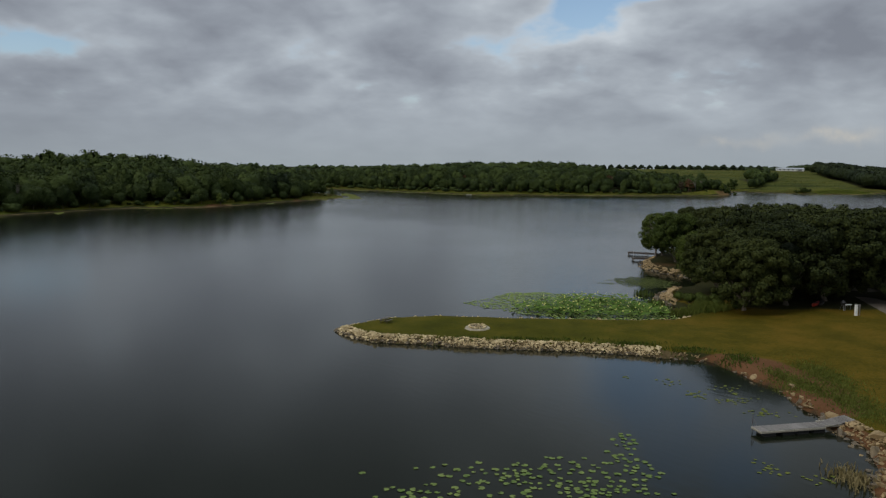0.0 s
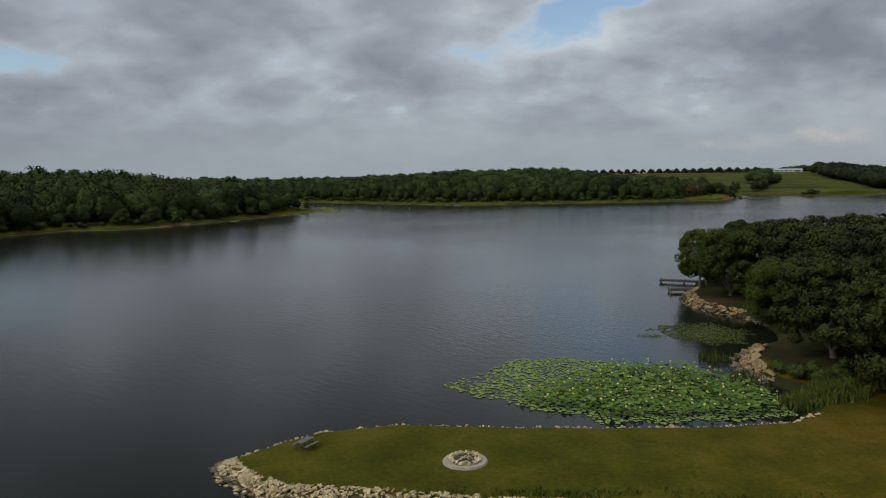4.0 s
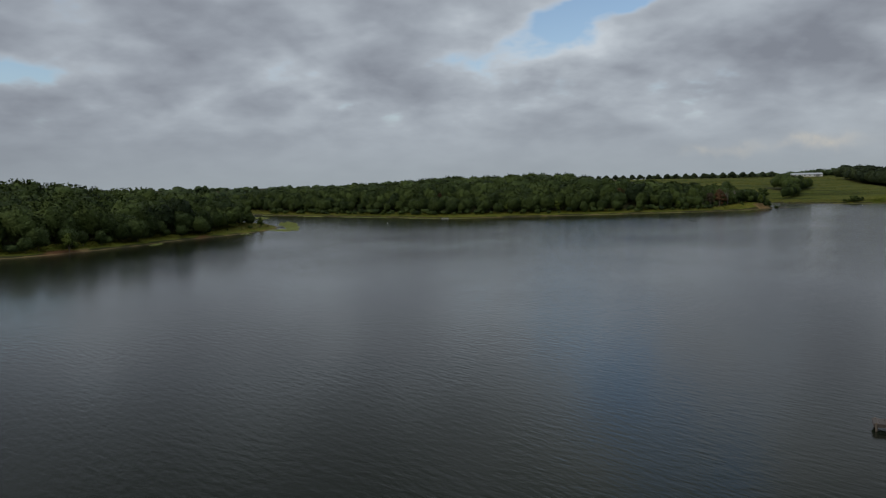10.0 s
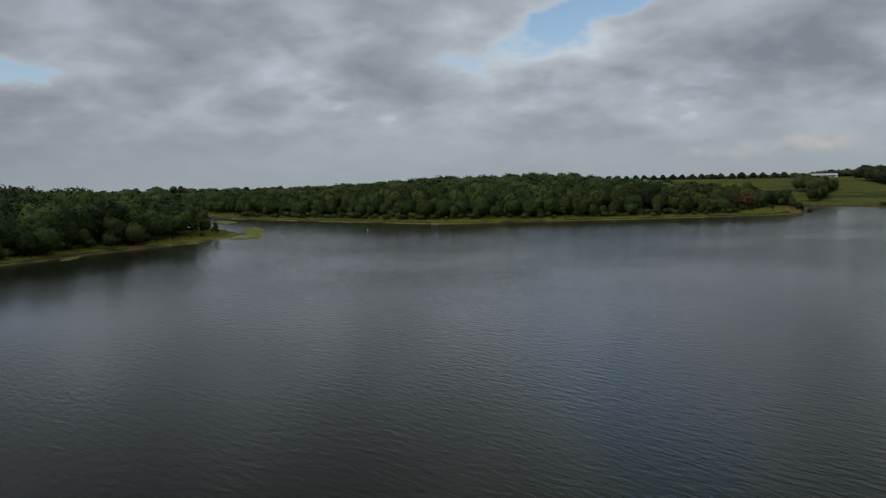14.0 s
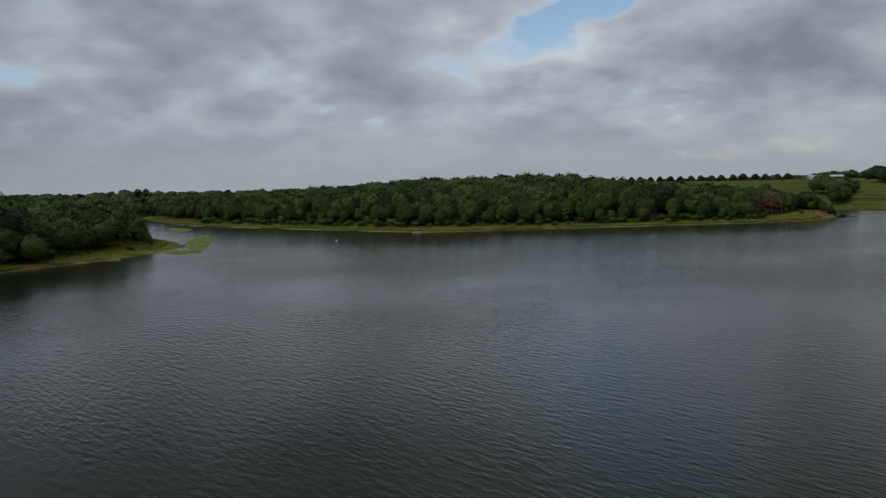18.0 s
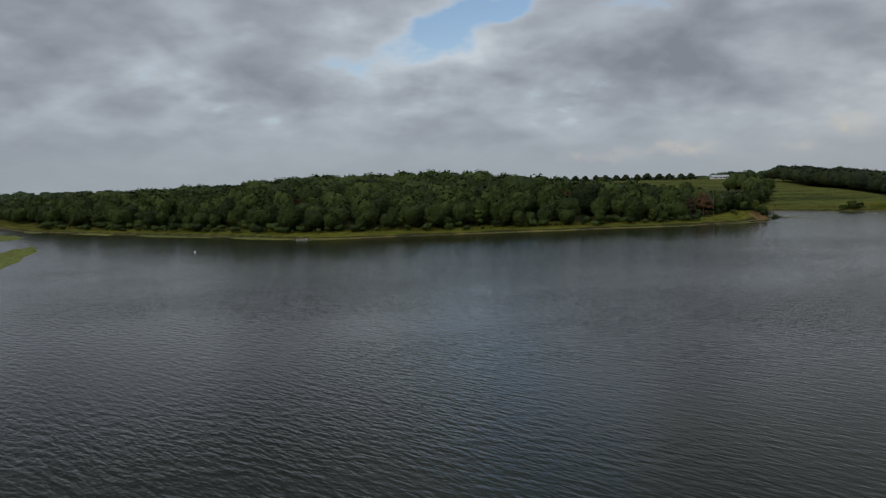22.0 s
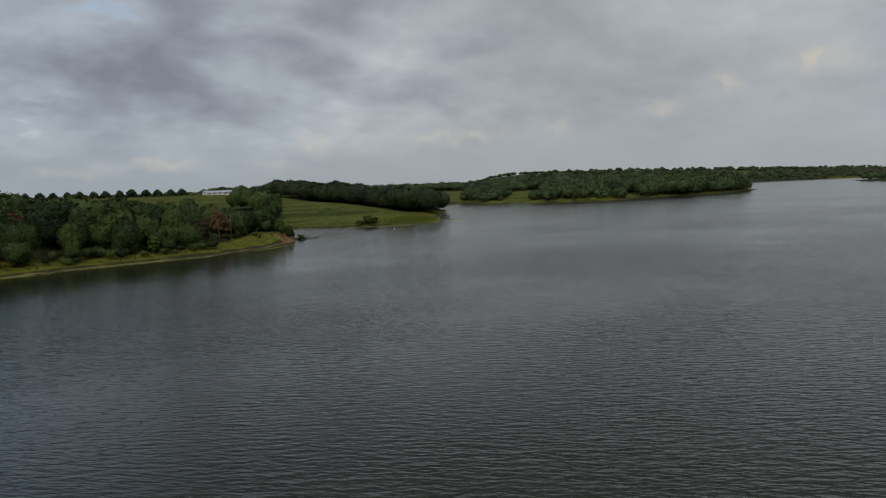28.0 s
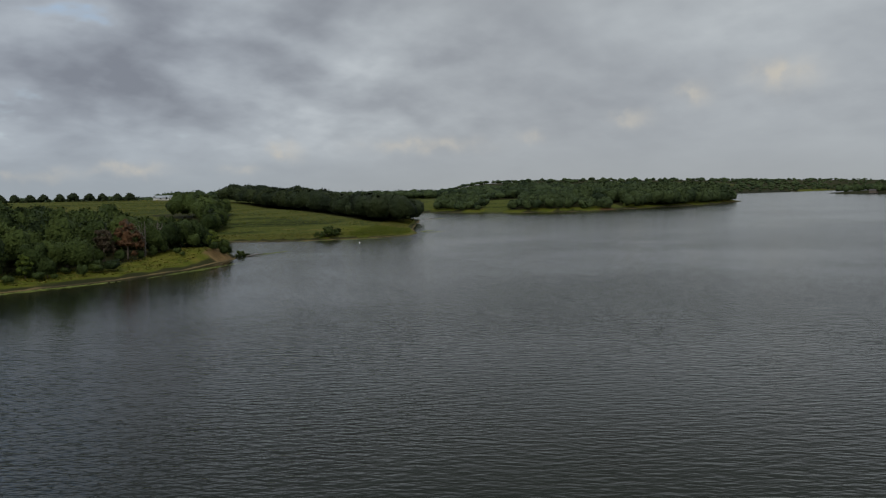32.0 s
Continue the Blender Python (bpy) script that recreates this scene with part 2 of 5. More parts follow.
LEAF_OAK = leaf_material("oak_leaves", (0.008, 0.013, 0.0035), (0.021, 0.029, 0.0075), (0.046, 0.056, 0.013))
LEAF_BRIGHT = leaf_material("bright_leaves", (0.028, 0.045, 0.007), (0.055, 0.080, 0.012), (0.10, 0.125, 0.024))
LEAF_WOOD = leaf_material("wood_leaves", (0.011, 0.020, 0.006), (0.024, 0.039, 0.0095), (0.049, 0.070, 0.016), tuft=1.5)
LEAF_DARK = leaf_material("dark_wood_leaves", (0.008, 0.014, 0.006), (0.016, 0.025, 0.010), (0.030, 0.041, 0.015), tuft=2.2)
# far woods: distance haze put into the greens, paler and bluer
LEAF_HAZED = leaf_material("hazed_wood_leaves", (0.016, 0.028, 0.012), (0.029, 0.046, 0.018), (0.050, 0.072, 0.026), tuft=3.2)
LEAF_RED = leaf_material("dying_red_leaves", (0.038, 0.021, 0.011), (0.080, 0.042, 0.021), (0.125, 0.066, 0.034))
LEAF_DRY = leaf_material("dry_brown_leaves", (0.028, 0.022, 0.014), (0.055, 0.043, 0.027), (0.09, 0.07, 0.045))
LEAF_LOTUS = leaf_material("lotus_leaves", (0.026, 0.060, 0.007), (0.058, 0.115, 0.015), (0.115, 0.185, 0.032), gloss=0.75)
LEAF_PAD = leaf_material("lily_pad_leaves", (0.06, 0.10, 0.022), (0.105, 0.16, 0.036), (0.17, 0.22, 0.06), gloss=0.5)
LEAF_WEED = leaf_material("floating_weed", (0.06, 0.085, 0.012), (0.10, 0.125, 0.018), (0.15, 0.165, 0.028), gloss=0.6)
GRASS = leaf_material("rank_grass", (0.03, 0.05, 0.007), (0.06, 0.088, 0.013), (0.11, 0.125, 0.025))
BANK_GRASS = leaf_material("bank_grass", (0.030, 0.044, 0.005), (0.062, 0.076, 0.009), (0.130, 0.112, 0.022))
FIELD_GRASS = leaf_material("meadow_grass_blades", (0.026, 0.038, 0.006), (0.060, 0.072, 0.011), (0.125, 0.112, 0.024))
STRAW = leaf_material("dry_grass", (0.12, 0.10, 0.04), (0.20, 0.165, 0.075), (0.28, 0.23, 0.12))
PETAL = plain_material("cream_petals", (0.70, 0.66, 0.18), (0.84, 0.82, 0.38), 0.6, 8)
BARK = plain_material("bark", (0.06, 0.048, 0.036), (0.17, 0.14, 0.11), 0.9, 5)
DEADWOOD = plain_material("bleached_deadwood", (0.075, 0.064, 0.052), (0.17, 0.15, 0.125), 0.85, 5)
ROCK = plain_material("limestone", (0.29, 0.22, 0.11), (0.68, 0.56, 0.33), 0.85, 2.2, relief=0.04)
ROCK_TAN = plain_material("tan_limestone", (0.14, 0.095, 0.042), (0.38, 0.275, 0.135), 0.85, 2.2, relief=0.04)
ROCK_WET = plain_material("wet_stone", (0.05, 0.038, 0.022), (0.18, 0.135, 0.075), 0.5, 2.2, relief=0.03)
PLANK = plain_material("weathered_planks", (0.105, 0.098, 0.09), (0.22, 0.205, 0.19), 0.8, 7)
PLANK_DARK = plain_material("old_brown_planks", (0.030, 0.025, 0.022), (0.085, 0.070, 0.062), 0.8, 7)
BEAM = plain_material("pale_dock_beam", (0.20, 0.185, 0.15), (0.38, 0.355, 0.29), 0.75, 6)
BLACK = plain_material("black_plastic", (0.012, 0.012, 0.013), (0.03, 0.03, 0.032), 0.5, 9)
STEEL = plain_material("galvanised_steel", (0.18, 0.18, 0.18), (0.34, 0.34, 0.34), 0.45, 9, 0.8)
WHITE = plain_material("white_paint", (0.62, 0.62, 0.60), (0.80, 0.80, 0.78), 0.5, 3)
ROOF = plain_material("grey_sheet_roof", (0.22, 0.24, 0.26), (0.34, 0.36, 0.38), 0.5, 1)
RED = plain_material("red_plastic", (0.40, 0.035, 0.02), (0.55, 0.06, 0.035), 0.35, 3)
DARKGLASS = plain_material("dark_glass", (0.012, 0.014, 0.016), (0.02, 0.022, 0.025), 0.08, 2)


def water_material():
    m, n, b = material("lake_water")
    p = place(n)
    silt = n.noise(p, 0.02, 3)
    n.link(n.ramp(silt, [(0.3, (0.0064, 0.0088, 0.0048)), (0.7, (0.0092, 0.0118, 0.0062))]), b.inputs["Base Color"])
    b.inputs["IOR"].default_value = 1.33
    sep = n.add("ShaderNodeSeparateXYZ")
    n.link(p, sep.inputs[0])
    # open water is ruffled by the wind, the cove near the spit lies calm
    open_ = n.smooth(sep.outputs[1], 70.0, 150.0)
    gust = n.smooth(n.noise(p, 0.014, 3), 0.36, 0.62, 0.45, 1.1)
    force = n.math("MULTIPLY", n.math("ADD", n.math("MULTIPLY", open_, 0.18), n.math("SUBTRACT", n.smooth(sep.outputs[1], 190.0, 330.0, 0.05, 0.56), n.smooth(sep.outputs[1], 360.0, 450.0, 0.0, 0.42))), gust)
    n.link(n.math("ADD", 0.12, n.math("MULTIPLY", n.math("ADD", open_, n.smooth(sep.outputs[1], 180.0, 330.0, 0.0, 0.5)), n.math("MULTIPLY", gust, 0.015))), b.inputs["Roughness"])
    # long low crests that run from north-west to south-east
    turned = n.mapped(p, rot=(0, 0, radians(46)))
    wave = n.noise(n.mapped(turned, (0.62, 1.9, 1)), 1.0, 1.5, 0.45, distort=0.3)
    cross = n.noise(n.mapped(n.mapped(p, rot=(0, 0, radians(64))), (0.95, 3.1, 1)), 1.0, 1, 0.4, distort=0.2)
    fine = n.noise(n.mapped(turned, (2.4, 6.0, 1)), 1.0, 1, 0.5)
    h = n.math("ADD", n.math("MULTIPLY", wave, 0.62), n.math("ADD", n.math("MULTIPLY", cross, 0.34), n.math("MULTIPLY", fine, 0.13)))
    bp = bump(n, b, h, 1.0, 0.21)
    n.put(bp.inputs["Strength"], force)
    return m


def ground_material():
    """One sheet of land: lawn, meadow, wood floor, bare soil, sand, by the cover stored in the mesh."""
    m, n, b = material("ground")
    p = place(n)

    def cover(name):
        a = n.add("ShaderNodeAttribute")
        a.attribute_name = name
        return a.outputs["Fac"]

    g1, g2, g3 = n.noise(p, 0.23, 5, 0.6), n.noise(p, 3.5, 4, 0.7), n.noise(p, 0.03, 4)
    mixv = n.math("ADD", n.math("MULTIPLY", g1, 0.36), n.math("ADD", n.math("MULTIPLY", n.math("ADD", g2, n.noise(p, 11.0, 3, 0.75)), 0.24), n.math("MULTIPLY", g3, 0.16)))
    lawn = n.ramp(mixv, [(0.40, (0.042, 0.038, 0.003)), (0.5, (0.078, 0.059, 0.005)), (0.60, (0.130, 0.080, 0.011))])
    worn = n.ramp(mixv, [(0.40, (0.032, 0.036, 0.003)), (0.5, (0.062, 0.060, 0.005)), (0.60, (0.105, 0.085, 0.012))])
    where = n.add("ShaderNodeSeparateXYZ")
    n.link(p, where.inputs[0])
    lawn = n.mix(n.smooth(n.math("ADD", where.outputs[0], n.math("MULTIPLY", g1, 14.0)), 16.0, 40.0), worn, lawn)
    rows = n.noise(n.mapped(p, (0.012, 0.016, 1.0), (0, 0, radians(8))), 1.0, 5, 0.62)
    drills = n.noise(n.mapped(p, (0.05, 0.5, 0.2), (0, 0, radians(-32))), 1.0, 3, 0.6)
    fieldv = n.math("ADD", n.math("MULTIPLY", rows, 0.55), n.math("ADD", n.math("MULTIPLY", mixv, 0.2), n.math("MULTIPLY", drills, 0.25)))
    field = n.ramp(fieldv, [(0.40, (0.016, 0.023, 0.005)), (0.46, (0.040, 0.052, 0.010)), (0.51, (0.078, 0.086, 0.017)), (0.56, (0.044, 0.056, 0.011)), (0.62, (0.125, 0.110, 0.028))])
    floor = n.ramp(mixv, [(0.35, (0.016, 0.019, 0.006)), (0.65, (0.040, 0.038, 0.014))])
    rank = n.ramp(mixv, [(0.38, (0.032, 0.046, 0.005)), (0.5, (0.074, 0.086, 0.009)), (0.62, (0.140, 0.118, 0.022))])
    soil = n.ramp(mixv, [(0.35, (0.075, 0.034, 0.015)), (0.65, (0.15, 0.075, 0.036))])
    sand = n.ramp(mixv, [(0.35, (0.085, 0.062, 0.028)), (0.65, (0.19, 0.14, 0.068))])
    clay = n.ramp(mixv, [(0.38, (0.055, 0.038, 0.016)), (0.5, (0.13, 0.085, 0.036)), (0.62, (0.25, 0.170, 0.08))])
    mud_and_shade = n.ramp(mixv, [(0.35, (0.05, 0.036, 0.018)), (0.65, (0.13, 0.095, 0.048))])
    bed = (0.02, 0.022, 0.014)
    road = n.ramp(mixv, [(0.35, (0.13, 0.112, 0.092)), (0.65, (0.22, 0.195, 0.165))])
    col = floor
    at = n.add("ShaderNodeSeparateXYZ")
    n.link(p, at.inputs[0])
    low = at.outputs[2]
    for name, c in (("field", field), ("rank", rank), ("lawn", lawn), ("soil", soil), ("clay", clay), ("sand", sand), ("mud_and_shade", mud_and_shade), ("road", road)):
        edge = cover(name)
        if name == "sand":
            edge = n.math("MULTIPLY", edge, n.math("SUBTRACT", n.smooth(low, 0.02, 0.10, 0.0, 0.85), n.smooth(low, n.math("MULTIPLY", g1, 0.30), n.math("MULTIPLY", g1, 0.62), 0.0, 0.85)))
        fac = n.math("ADD", edge, n.math("MULTIPLY", n.math("SUBTRACT", g1, 0.5), 0.5))
        col = n.mix(n.smooth(fac, 0.35, 0.65), col, c)
    col = n.mix(cover("bed"), col, bed)
    n.link(col, b.inputs["Base Color"])
    b.inputs["Roughness"].default_value = 0.95
    b.inputs["Specular IOR Level"].default_value = 0.06
    bump(n, b, n.math("ADD", g2, n.math("MULTIPLY", n.noise(p, 14, 3), 0.4)), 0.7, 0.06)
    return m


WATER, GROUND = water_material(), ground_material()

# ---------------------------------------------------------------- plan of the shores
SPIT_SHORE = [(24, 0), (20, 20), (20.6, 36), (21.7, 39.7), (23.3, 42), (24.1, 44.3), (24.2, 46.2), (23.8, 47.8), (24.2, 50.7), (23.6, 52.8), (24, 56.9), (23, 59.1),
              (22.3, 62.7), (21.4, 65.1), (18.6, 65.8), (14.5, 67.2), (10.9, 67.8), (5.6, 68.3), (0.9, 68.8), (-3.2, 69.7), (-8.9, 70.6), (-10.9, 72.1), (-13.2, 74.4), (-13.7, 76.2),
              (-12.1, 78.3), (-8.4, 81.8), (-3.2, 83.3), (3.3, 82.5), (9.9, 82.0), (17.5, 82.0), (22.5, 82.8), (25.8, 86), (26.2, 90)]
CAPE_SHORE = [(24.8, 94.2), (25.1, 97.3), (25.8, 99.7), (28.7, 104.3), (31.3, 106.3), (32.9, 108.2), (34, 112.4), (34.4, 117.6), (33.2, 119.8), (31.4, 122.2), (30.4, 125.5),
              (30.3, 129.3), (31.5, 135), (34.5, 141), (37, 147), (42, 153), (60, 160), (90, 140), (140, 100), (300, 60), (400, -200), (300, -900), (60, -900), (40, -60)]
WEST_SHORE = [(-6000, -900), (-800, 60), (-350, 150), (-200, 205), (-148, 236), (-142, 254), (-134, 269), (-127, 285), (-106, 290), (-92, 314), (-84, 340), (-74, 360), (-67, 381),
              (-65, 401), (-67, 412), (-73, 426), (-82, 440), (-98, 452), (-116, 490), (-128, 530), (-148, 575), (-185, 640), (-165, 640)]
NORTH_SHORE = [(-132, 585), (-108, 548), (-90, 532), (-67, 513), (-45, 493), (-25, 480), (-6, 461), (6, 452), (22, 452), (55, 456), (77, 458), (103, 461), (128, 463), (148, 470), (162, 480),
               (169.5, 485.5), (173, 491.5), (177, 515), (190, 548), (200, 560), (210, 548), (222, 529), (243, 518), (262, 517), (274, 524), (297, 548), (339.5, 586), (378, 620), (391, 634), (390, 645)]
EAST_SHORE = [(410, 700), (450, 780), (490, 800), (526, 750), (514, 690), (518, 650), (534, 625), (560, 612), (600, 617), (670, 611), (760, 607), (850, 620), (916, 634), (932, 660), (940, 720),
              (1040, 900), (1350, 1180), (1800, 1180), (2300, 1130), (3200, 1110), (6000, 900), (6000, 6000), (-6000, 6000)]
HEADLAND = [(1620, 690), (1550, 612), (1520, 500), (1650, 300), (2600, 250), (3000, 500), (2500, 850), (1800, 770)]
LANDS = [np.array(SPIT_SHORE + CAPE_SHORE, float), np.array(WEST_SHORE + NORTH_SHORE + EAST_SHORE, float), np.array(HEADLAND, float)]


def inland(poly, x, y):
    """Distance from the shore: positive on the land inside poly."""
    best = np.full(x.shape, 1e12)
    inside = np.zeros(x.shape, bool)
    for (ax, ay), (bx, by) in zip(poly, np.roll(poly, -1, 0)):
        ex, ey = bx - ax, by - ay
        t = np.clip(((x - ax) * ex + (y - ay) * ey) / (ex * ex + ey * ey), 0, 1)
        best = np.minimum(best, (x - ax - t * ex) ** 2 + (y - ay - t * ey) ** 2)
        cross = (ay > y) != (by > y)
        inside ^= cross & (x < (bx - ax) * (y - ay) / (by - ay if by != ay else 1e-9) + ax)
    return np.where(inside, 1, -1) * np.sqrt(best)


def lump(x, y, cx, cy, rx, ry):
    return np.exp(-(((x - cx) / rx) ** 2 + ((y - cy) / ry) ** 2))


def waves(x, y, size, seed=0.0):
    """Soft rolling variation, about -1 to 1."""
    a = np.sin(x / size + seed) * np.cos(y / size * 1.13 + seed * 1.7)
    b = np.sin((x * 0.6 - y * 0.8) / size * 2.1 + seed * 2.3) * 0.5
    return (a + b) / 1.5


def step(v, lo, hi):
    t = np.clip((v - lo) / (hi - lo), 0, 1)
    return t * t * (3 - 2 * t)


def heights(x, y):
    """Ground height, and distance inland of each land."""
    jig = 1.2 * waves(x, y, 5.0, 1.0) + 0.5 * waves(x, y, 2.1, 2.0)
    near, north, head = (inland(p, x, y) for p in LANDS)
    north = north + jig * 0.5
    near = near + 0.16 * waves(x, y, 1.1, 4.0)
    zn = np.where(near > 0, -0.3 * (1 - step(near, 0.0, 0.75)) + 0.62 * step(near, 0.3, 1.7) + 0.3 * step(near, 3, 16) + 0.05 * waves(x, y, 7), np.maximum(near * 0.35 - 0.3, -2.0))
    back = step(y, 440, 520)
    full = 9.3 - 3.6 * back * (1 - step(x, -60, 20)) + 0.3 * step(x, 480, 560) * (1 - step(y, 730, 830))
    reach = 58.0 - 26.0 * step(x, 480, 560)
    rise = full * (1 - np.exp(-np.maximum(north - 4, 0) / reach))
    rise = rise + 5.2 * np.maximum(step(north, 110, 330) * step(x, 90, 230), step(y, 780, 900) * step(x, -180, -60)) * (1 - step(x, 430, 520)) * (1 - 0.7 * step(y, 1050, 1300)) + (20 + 22 * step(x, 1400, 2200)) * step(x - 0.75 * y, 260, 600) * step(north, 0, 500) * (1 - step(y, 1750, 2300)) + 5.0 * lump(x, y, 365, 775, 70, 70) + 3 * lump(x, y, 790, 740, 150, 90)
    rise = rise * (1 - 0.6 * lump(x, y, -80, 405, 50, 60)) * (1 - 0.44 * step(x, 80, 125) * (1 - step(y, 545, 640)) * (1 - step(x, 215, 260)))
    rise = rise + 0.7 * waves(x, y, 41, 3) * step(north, 20, 90) + 1.2 * waves(x, y, 190, 5) * step(north, 150, 500) * step(x, 0, 200)
    bank = 0.8 * step(north, -1.0, 3.0) + 2.3 * lump(x, y, 161, 486, 13, 9) * step(north, 0.8, 2.6)
    zz = np.where(north > -1, bank + rise, np.maximum(north * 0.2, -2.0))
    zh = np.where(head > 0, 1.0 + 9 * (1 - np.exp(-head / 120)), np.maximum(head * 0.2, -2.0))
    return np.maximum(np.maximum(zn, zz), zh), near, north, head


def ground_at(x, y):
    return float(heights(np.array([float(x)]), np.array([float(y)]))[0][0])


def fields_mask(x, y, north):
    """Where the north land is open meadow or crop."""
    slope = step(x - 203 - np.maximum(y - 560, 0) * 0.66, 0, 8) * step(690 - y, 0, 40)
    wood_cape = step(x - 301 - 0.27 * (y - 588), 0, 6) * step(y - 575, 0, 6) * step(790 - y, 0, 8)
    slope = slope * (1 - wood_cape) * step(420 - x, 0, 10)
    upland = step(y, 640, 660) * step(x, 130, 190) * step(985 - y, 0, 60) * step(470 - x, 0, 40) * (1 - wood_cape * step(430 - x, 0, 10))
    east = 0.0
    for cx, cy, rx, ry in ((575, 803, 58, 42), (536, 776, 26, 22), (640, 850, 70, 40), (573, 704, 24, 14), (547, 688, 18, 13), (532, 678, 20, 11), (612, 630, 11, 16), (1400, 1420, 120, 60), (2000, 1420, 200, 60), (2700, 1400, 220, 70)):
        east = np.maximum(east, step(lump(x, y, cx, cy, rx, ry), 0.33, 0.42))
    behind = step(x, 112, 126) * step(y, 562, 572) * (1 - step(y, 655, 665)) * step(240 - x, 0, 20)
    east = np.maximum(east, step(x, 460, 520) * step(north, 230, 245) * (1 - step(x, 1500, 1600)))
    return np.clip(np.maximum(np.maximum(slope, np.maximum(upland, behind)), east), 0, 1)


def mesh_object(name, verts, faces, mats=(), smooth=False, parent=None):
    """An object from arrays of corners and of faces that all have as many corners."""
    me = bpy.data.meshes.new(name)
    verts, faces = np.asarray(verts, np.float32), np.asarray(faces, np.int32)
    k = faces.shape[1]
    me.vertices.add(len(verts))
    me.vertices.foreach_set("co", verts.ravel())
    me.loops.add(faces.size)
    me.loops.foreach_set("vertex_index", faces.ravel())
    me.polygons.add(len(faces))
    me.polygons.foreach_set("loop_start", np.arange(0, faces.size, k, dtype=np.int32))
    me.update(calc_edges=True)
    me.polygons.foreach_set("use_smooth", np.full(len(faces), smooth))
    for m in mats:
        me.materials.append(m)
    ob = new(name, me)
    if parent:
        ob.parent = parent
    return ob


def spaced(*runs):
    """Stations along an axis: runs of (start, end, gap), rising."""
    out = [np.arange(a, b, g) for a, b, g in runs]
    return np.concatenate(out)


def build_ground():
    xs = spaced((-6000, -1000, 500), (-1000, -300, 50), (-300, -160, 10), (-160, -60, 3.5), (-60, -18, 4), (-18, 50, 0.5), (50, 120, 4), (120, 300, 4), (300, 460, 6), (460, 960, 12), (960, 3400, 60), (3400, 6001, 400))
    ys = spaced((-900, -100, 100), (-100, 30, 10), (30, 156, 0.6), (156, 230, 8), (230, 440, 4), (440, 580, 3), (580, 700, 6), (700, 1000, 15), (1000, 2000, 60), (2000, 6001, 400))
    gx, gy = np.meshgrid(xs, ys)
    x, y = gx.ravel(), gy.ravel()
    z, near, north, head = heights(x, y)
    nx, ny = len(xs), len(ys)
    i = (np.arange(ny - 1)[:, None] * nx + np.arange(nx - 1)[None]).ravel()
    faces = np.stack([i, i + 1, i + 1 + nx, i + nx], 1)
    ob = mesh_object("ground", np.stack([x, y, z], 1), faces, (GROUND,), True)
    onnear = near > -0.5
    fld = fields_mask(x, y, north) * (north > 3)
    cover = {
        "field": fld,
        "rank": np.maximum(step(north, 1.0, 2.5) * (1 - step(north, 9, 16)), 1.3 * lump(x, y, -80, 400, 16, 34)) * (1 - fld) + 1.2 * lump(x, y, 268, 530, 26, 14),
        "lawn": step(near, 1.0, 1.8) * (1 - step(x, 30, 36) * step(y, 84, 90)) * (1 - step(x, 26, 30) * step(y, 92, 97)),
        "soil": np.clip(sum(lump(x, y, cx, cy, 1.9, 1.9) for cx, cy in ((23.3, 64.2), (25.3, 62.6), (26.3, 59.8), (26.8, 57), (26.9, 54), (26.2, 51))) + 0.75 * step(near, -0.8, 0.0) * (1 - step(near, 1.0, 2.0)) * step(x, 19, 21) * step(67 - y, 0, 2)
                        + 0.6 * lump(x, y, 30, 112, 5, 12) * onnear + 0.4 * lump(x, y, 35, 128, 6, 9) * onnear  + 0.9 * lump(x, y, 588, 616, 18, 7) + 0.7 * lump(x, y, 860, 626, 40, 6) + 0.8 * lump(x, y, -98, 300, 9, 9) + 0.7 * lump(x, y, -78, 352, 5, 9), 0, 1),
        "clay": np.clip(1.2 * lump(x, y, 165, 483.5, 8, 4) * (1 - step(north, 2.2, 3.8)) + 0.9 * lump(x, y, 588, 612, 18, 7) + 0.6 * lump(x, y, 60, 452, 30, 5) + 0.8 * lump(x, y, -92, 306, 9, 9), 0, 1) * step(north, -1, 0.5) * (1 - step(north, 5, 8)),
        "sand": np.where(north > -6, 1.0, 0.0),
        # shoreline mud; second term browns ground under the oaks, their shade put in
        "mud_and_shade": step(near, -1.6, -0.6) * (1 - step(near, 1.1, 1.7)) * step(21 - x, 0, 2) * 0.95 + 0.36 * np.clip(sum(lump(x, y, cx, cy, 5.5, 4.0) for cx, cy in ((33, 88), (39, 91), (46, 94), (31, 97), (31, 104), (35, 110), (36, 124), (36, 132))), 0, 1),
        "road": step(1.6 - np.abs(x - 49.0 - (y - 84.0) * 0.215), -0.3, 0.3) * step(near, 4, 6) * step(y, 60, 64),
        "bed": (z < -0.06).astype(float),
    }
    for key, v in cover.items():
        a = ob.data.attributes.new(key, "FLOAT", "POINT")
        a.data.foreach_set("value", np.asarray(v * np.ones(len(x)), np.float32))
    return tagged(ob, "grassy and wooded land round the lake with lawn, meadow and bare banks", "ground", kind="structure")


build_ground()
lake = mesh_object("water", [(-6000, -900, 0), (6000, -900, 0), (6000, 6000, 0), (-6000, 6000, 0)], [(0, 1, 2, 3)], (WATER,))
tagged(lake, "dark green-grey lake water ruffled by light wind", "lake", kind="structure")

# ---------------------------------------------------------------- trees
rng = np.random.default_rng(7)


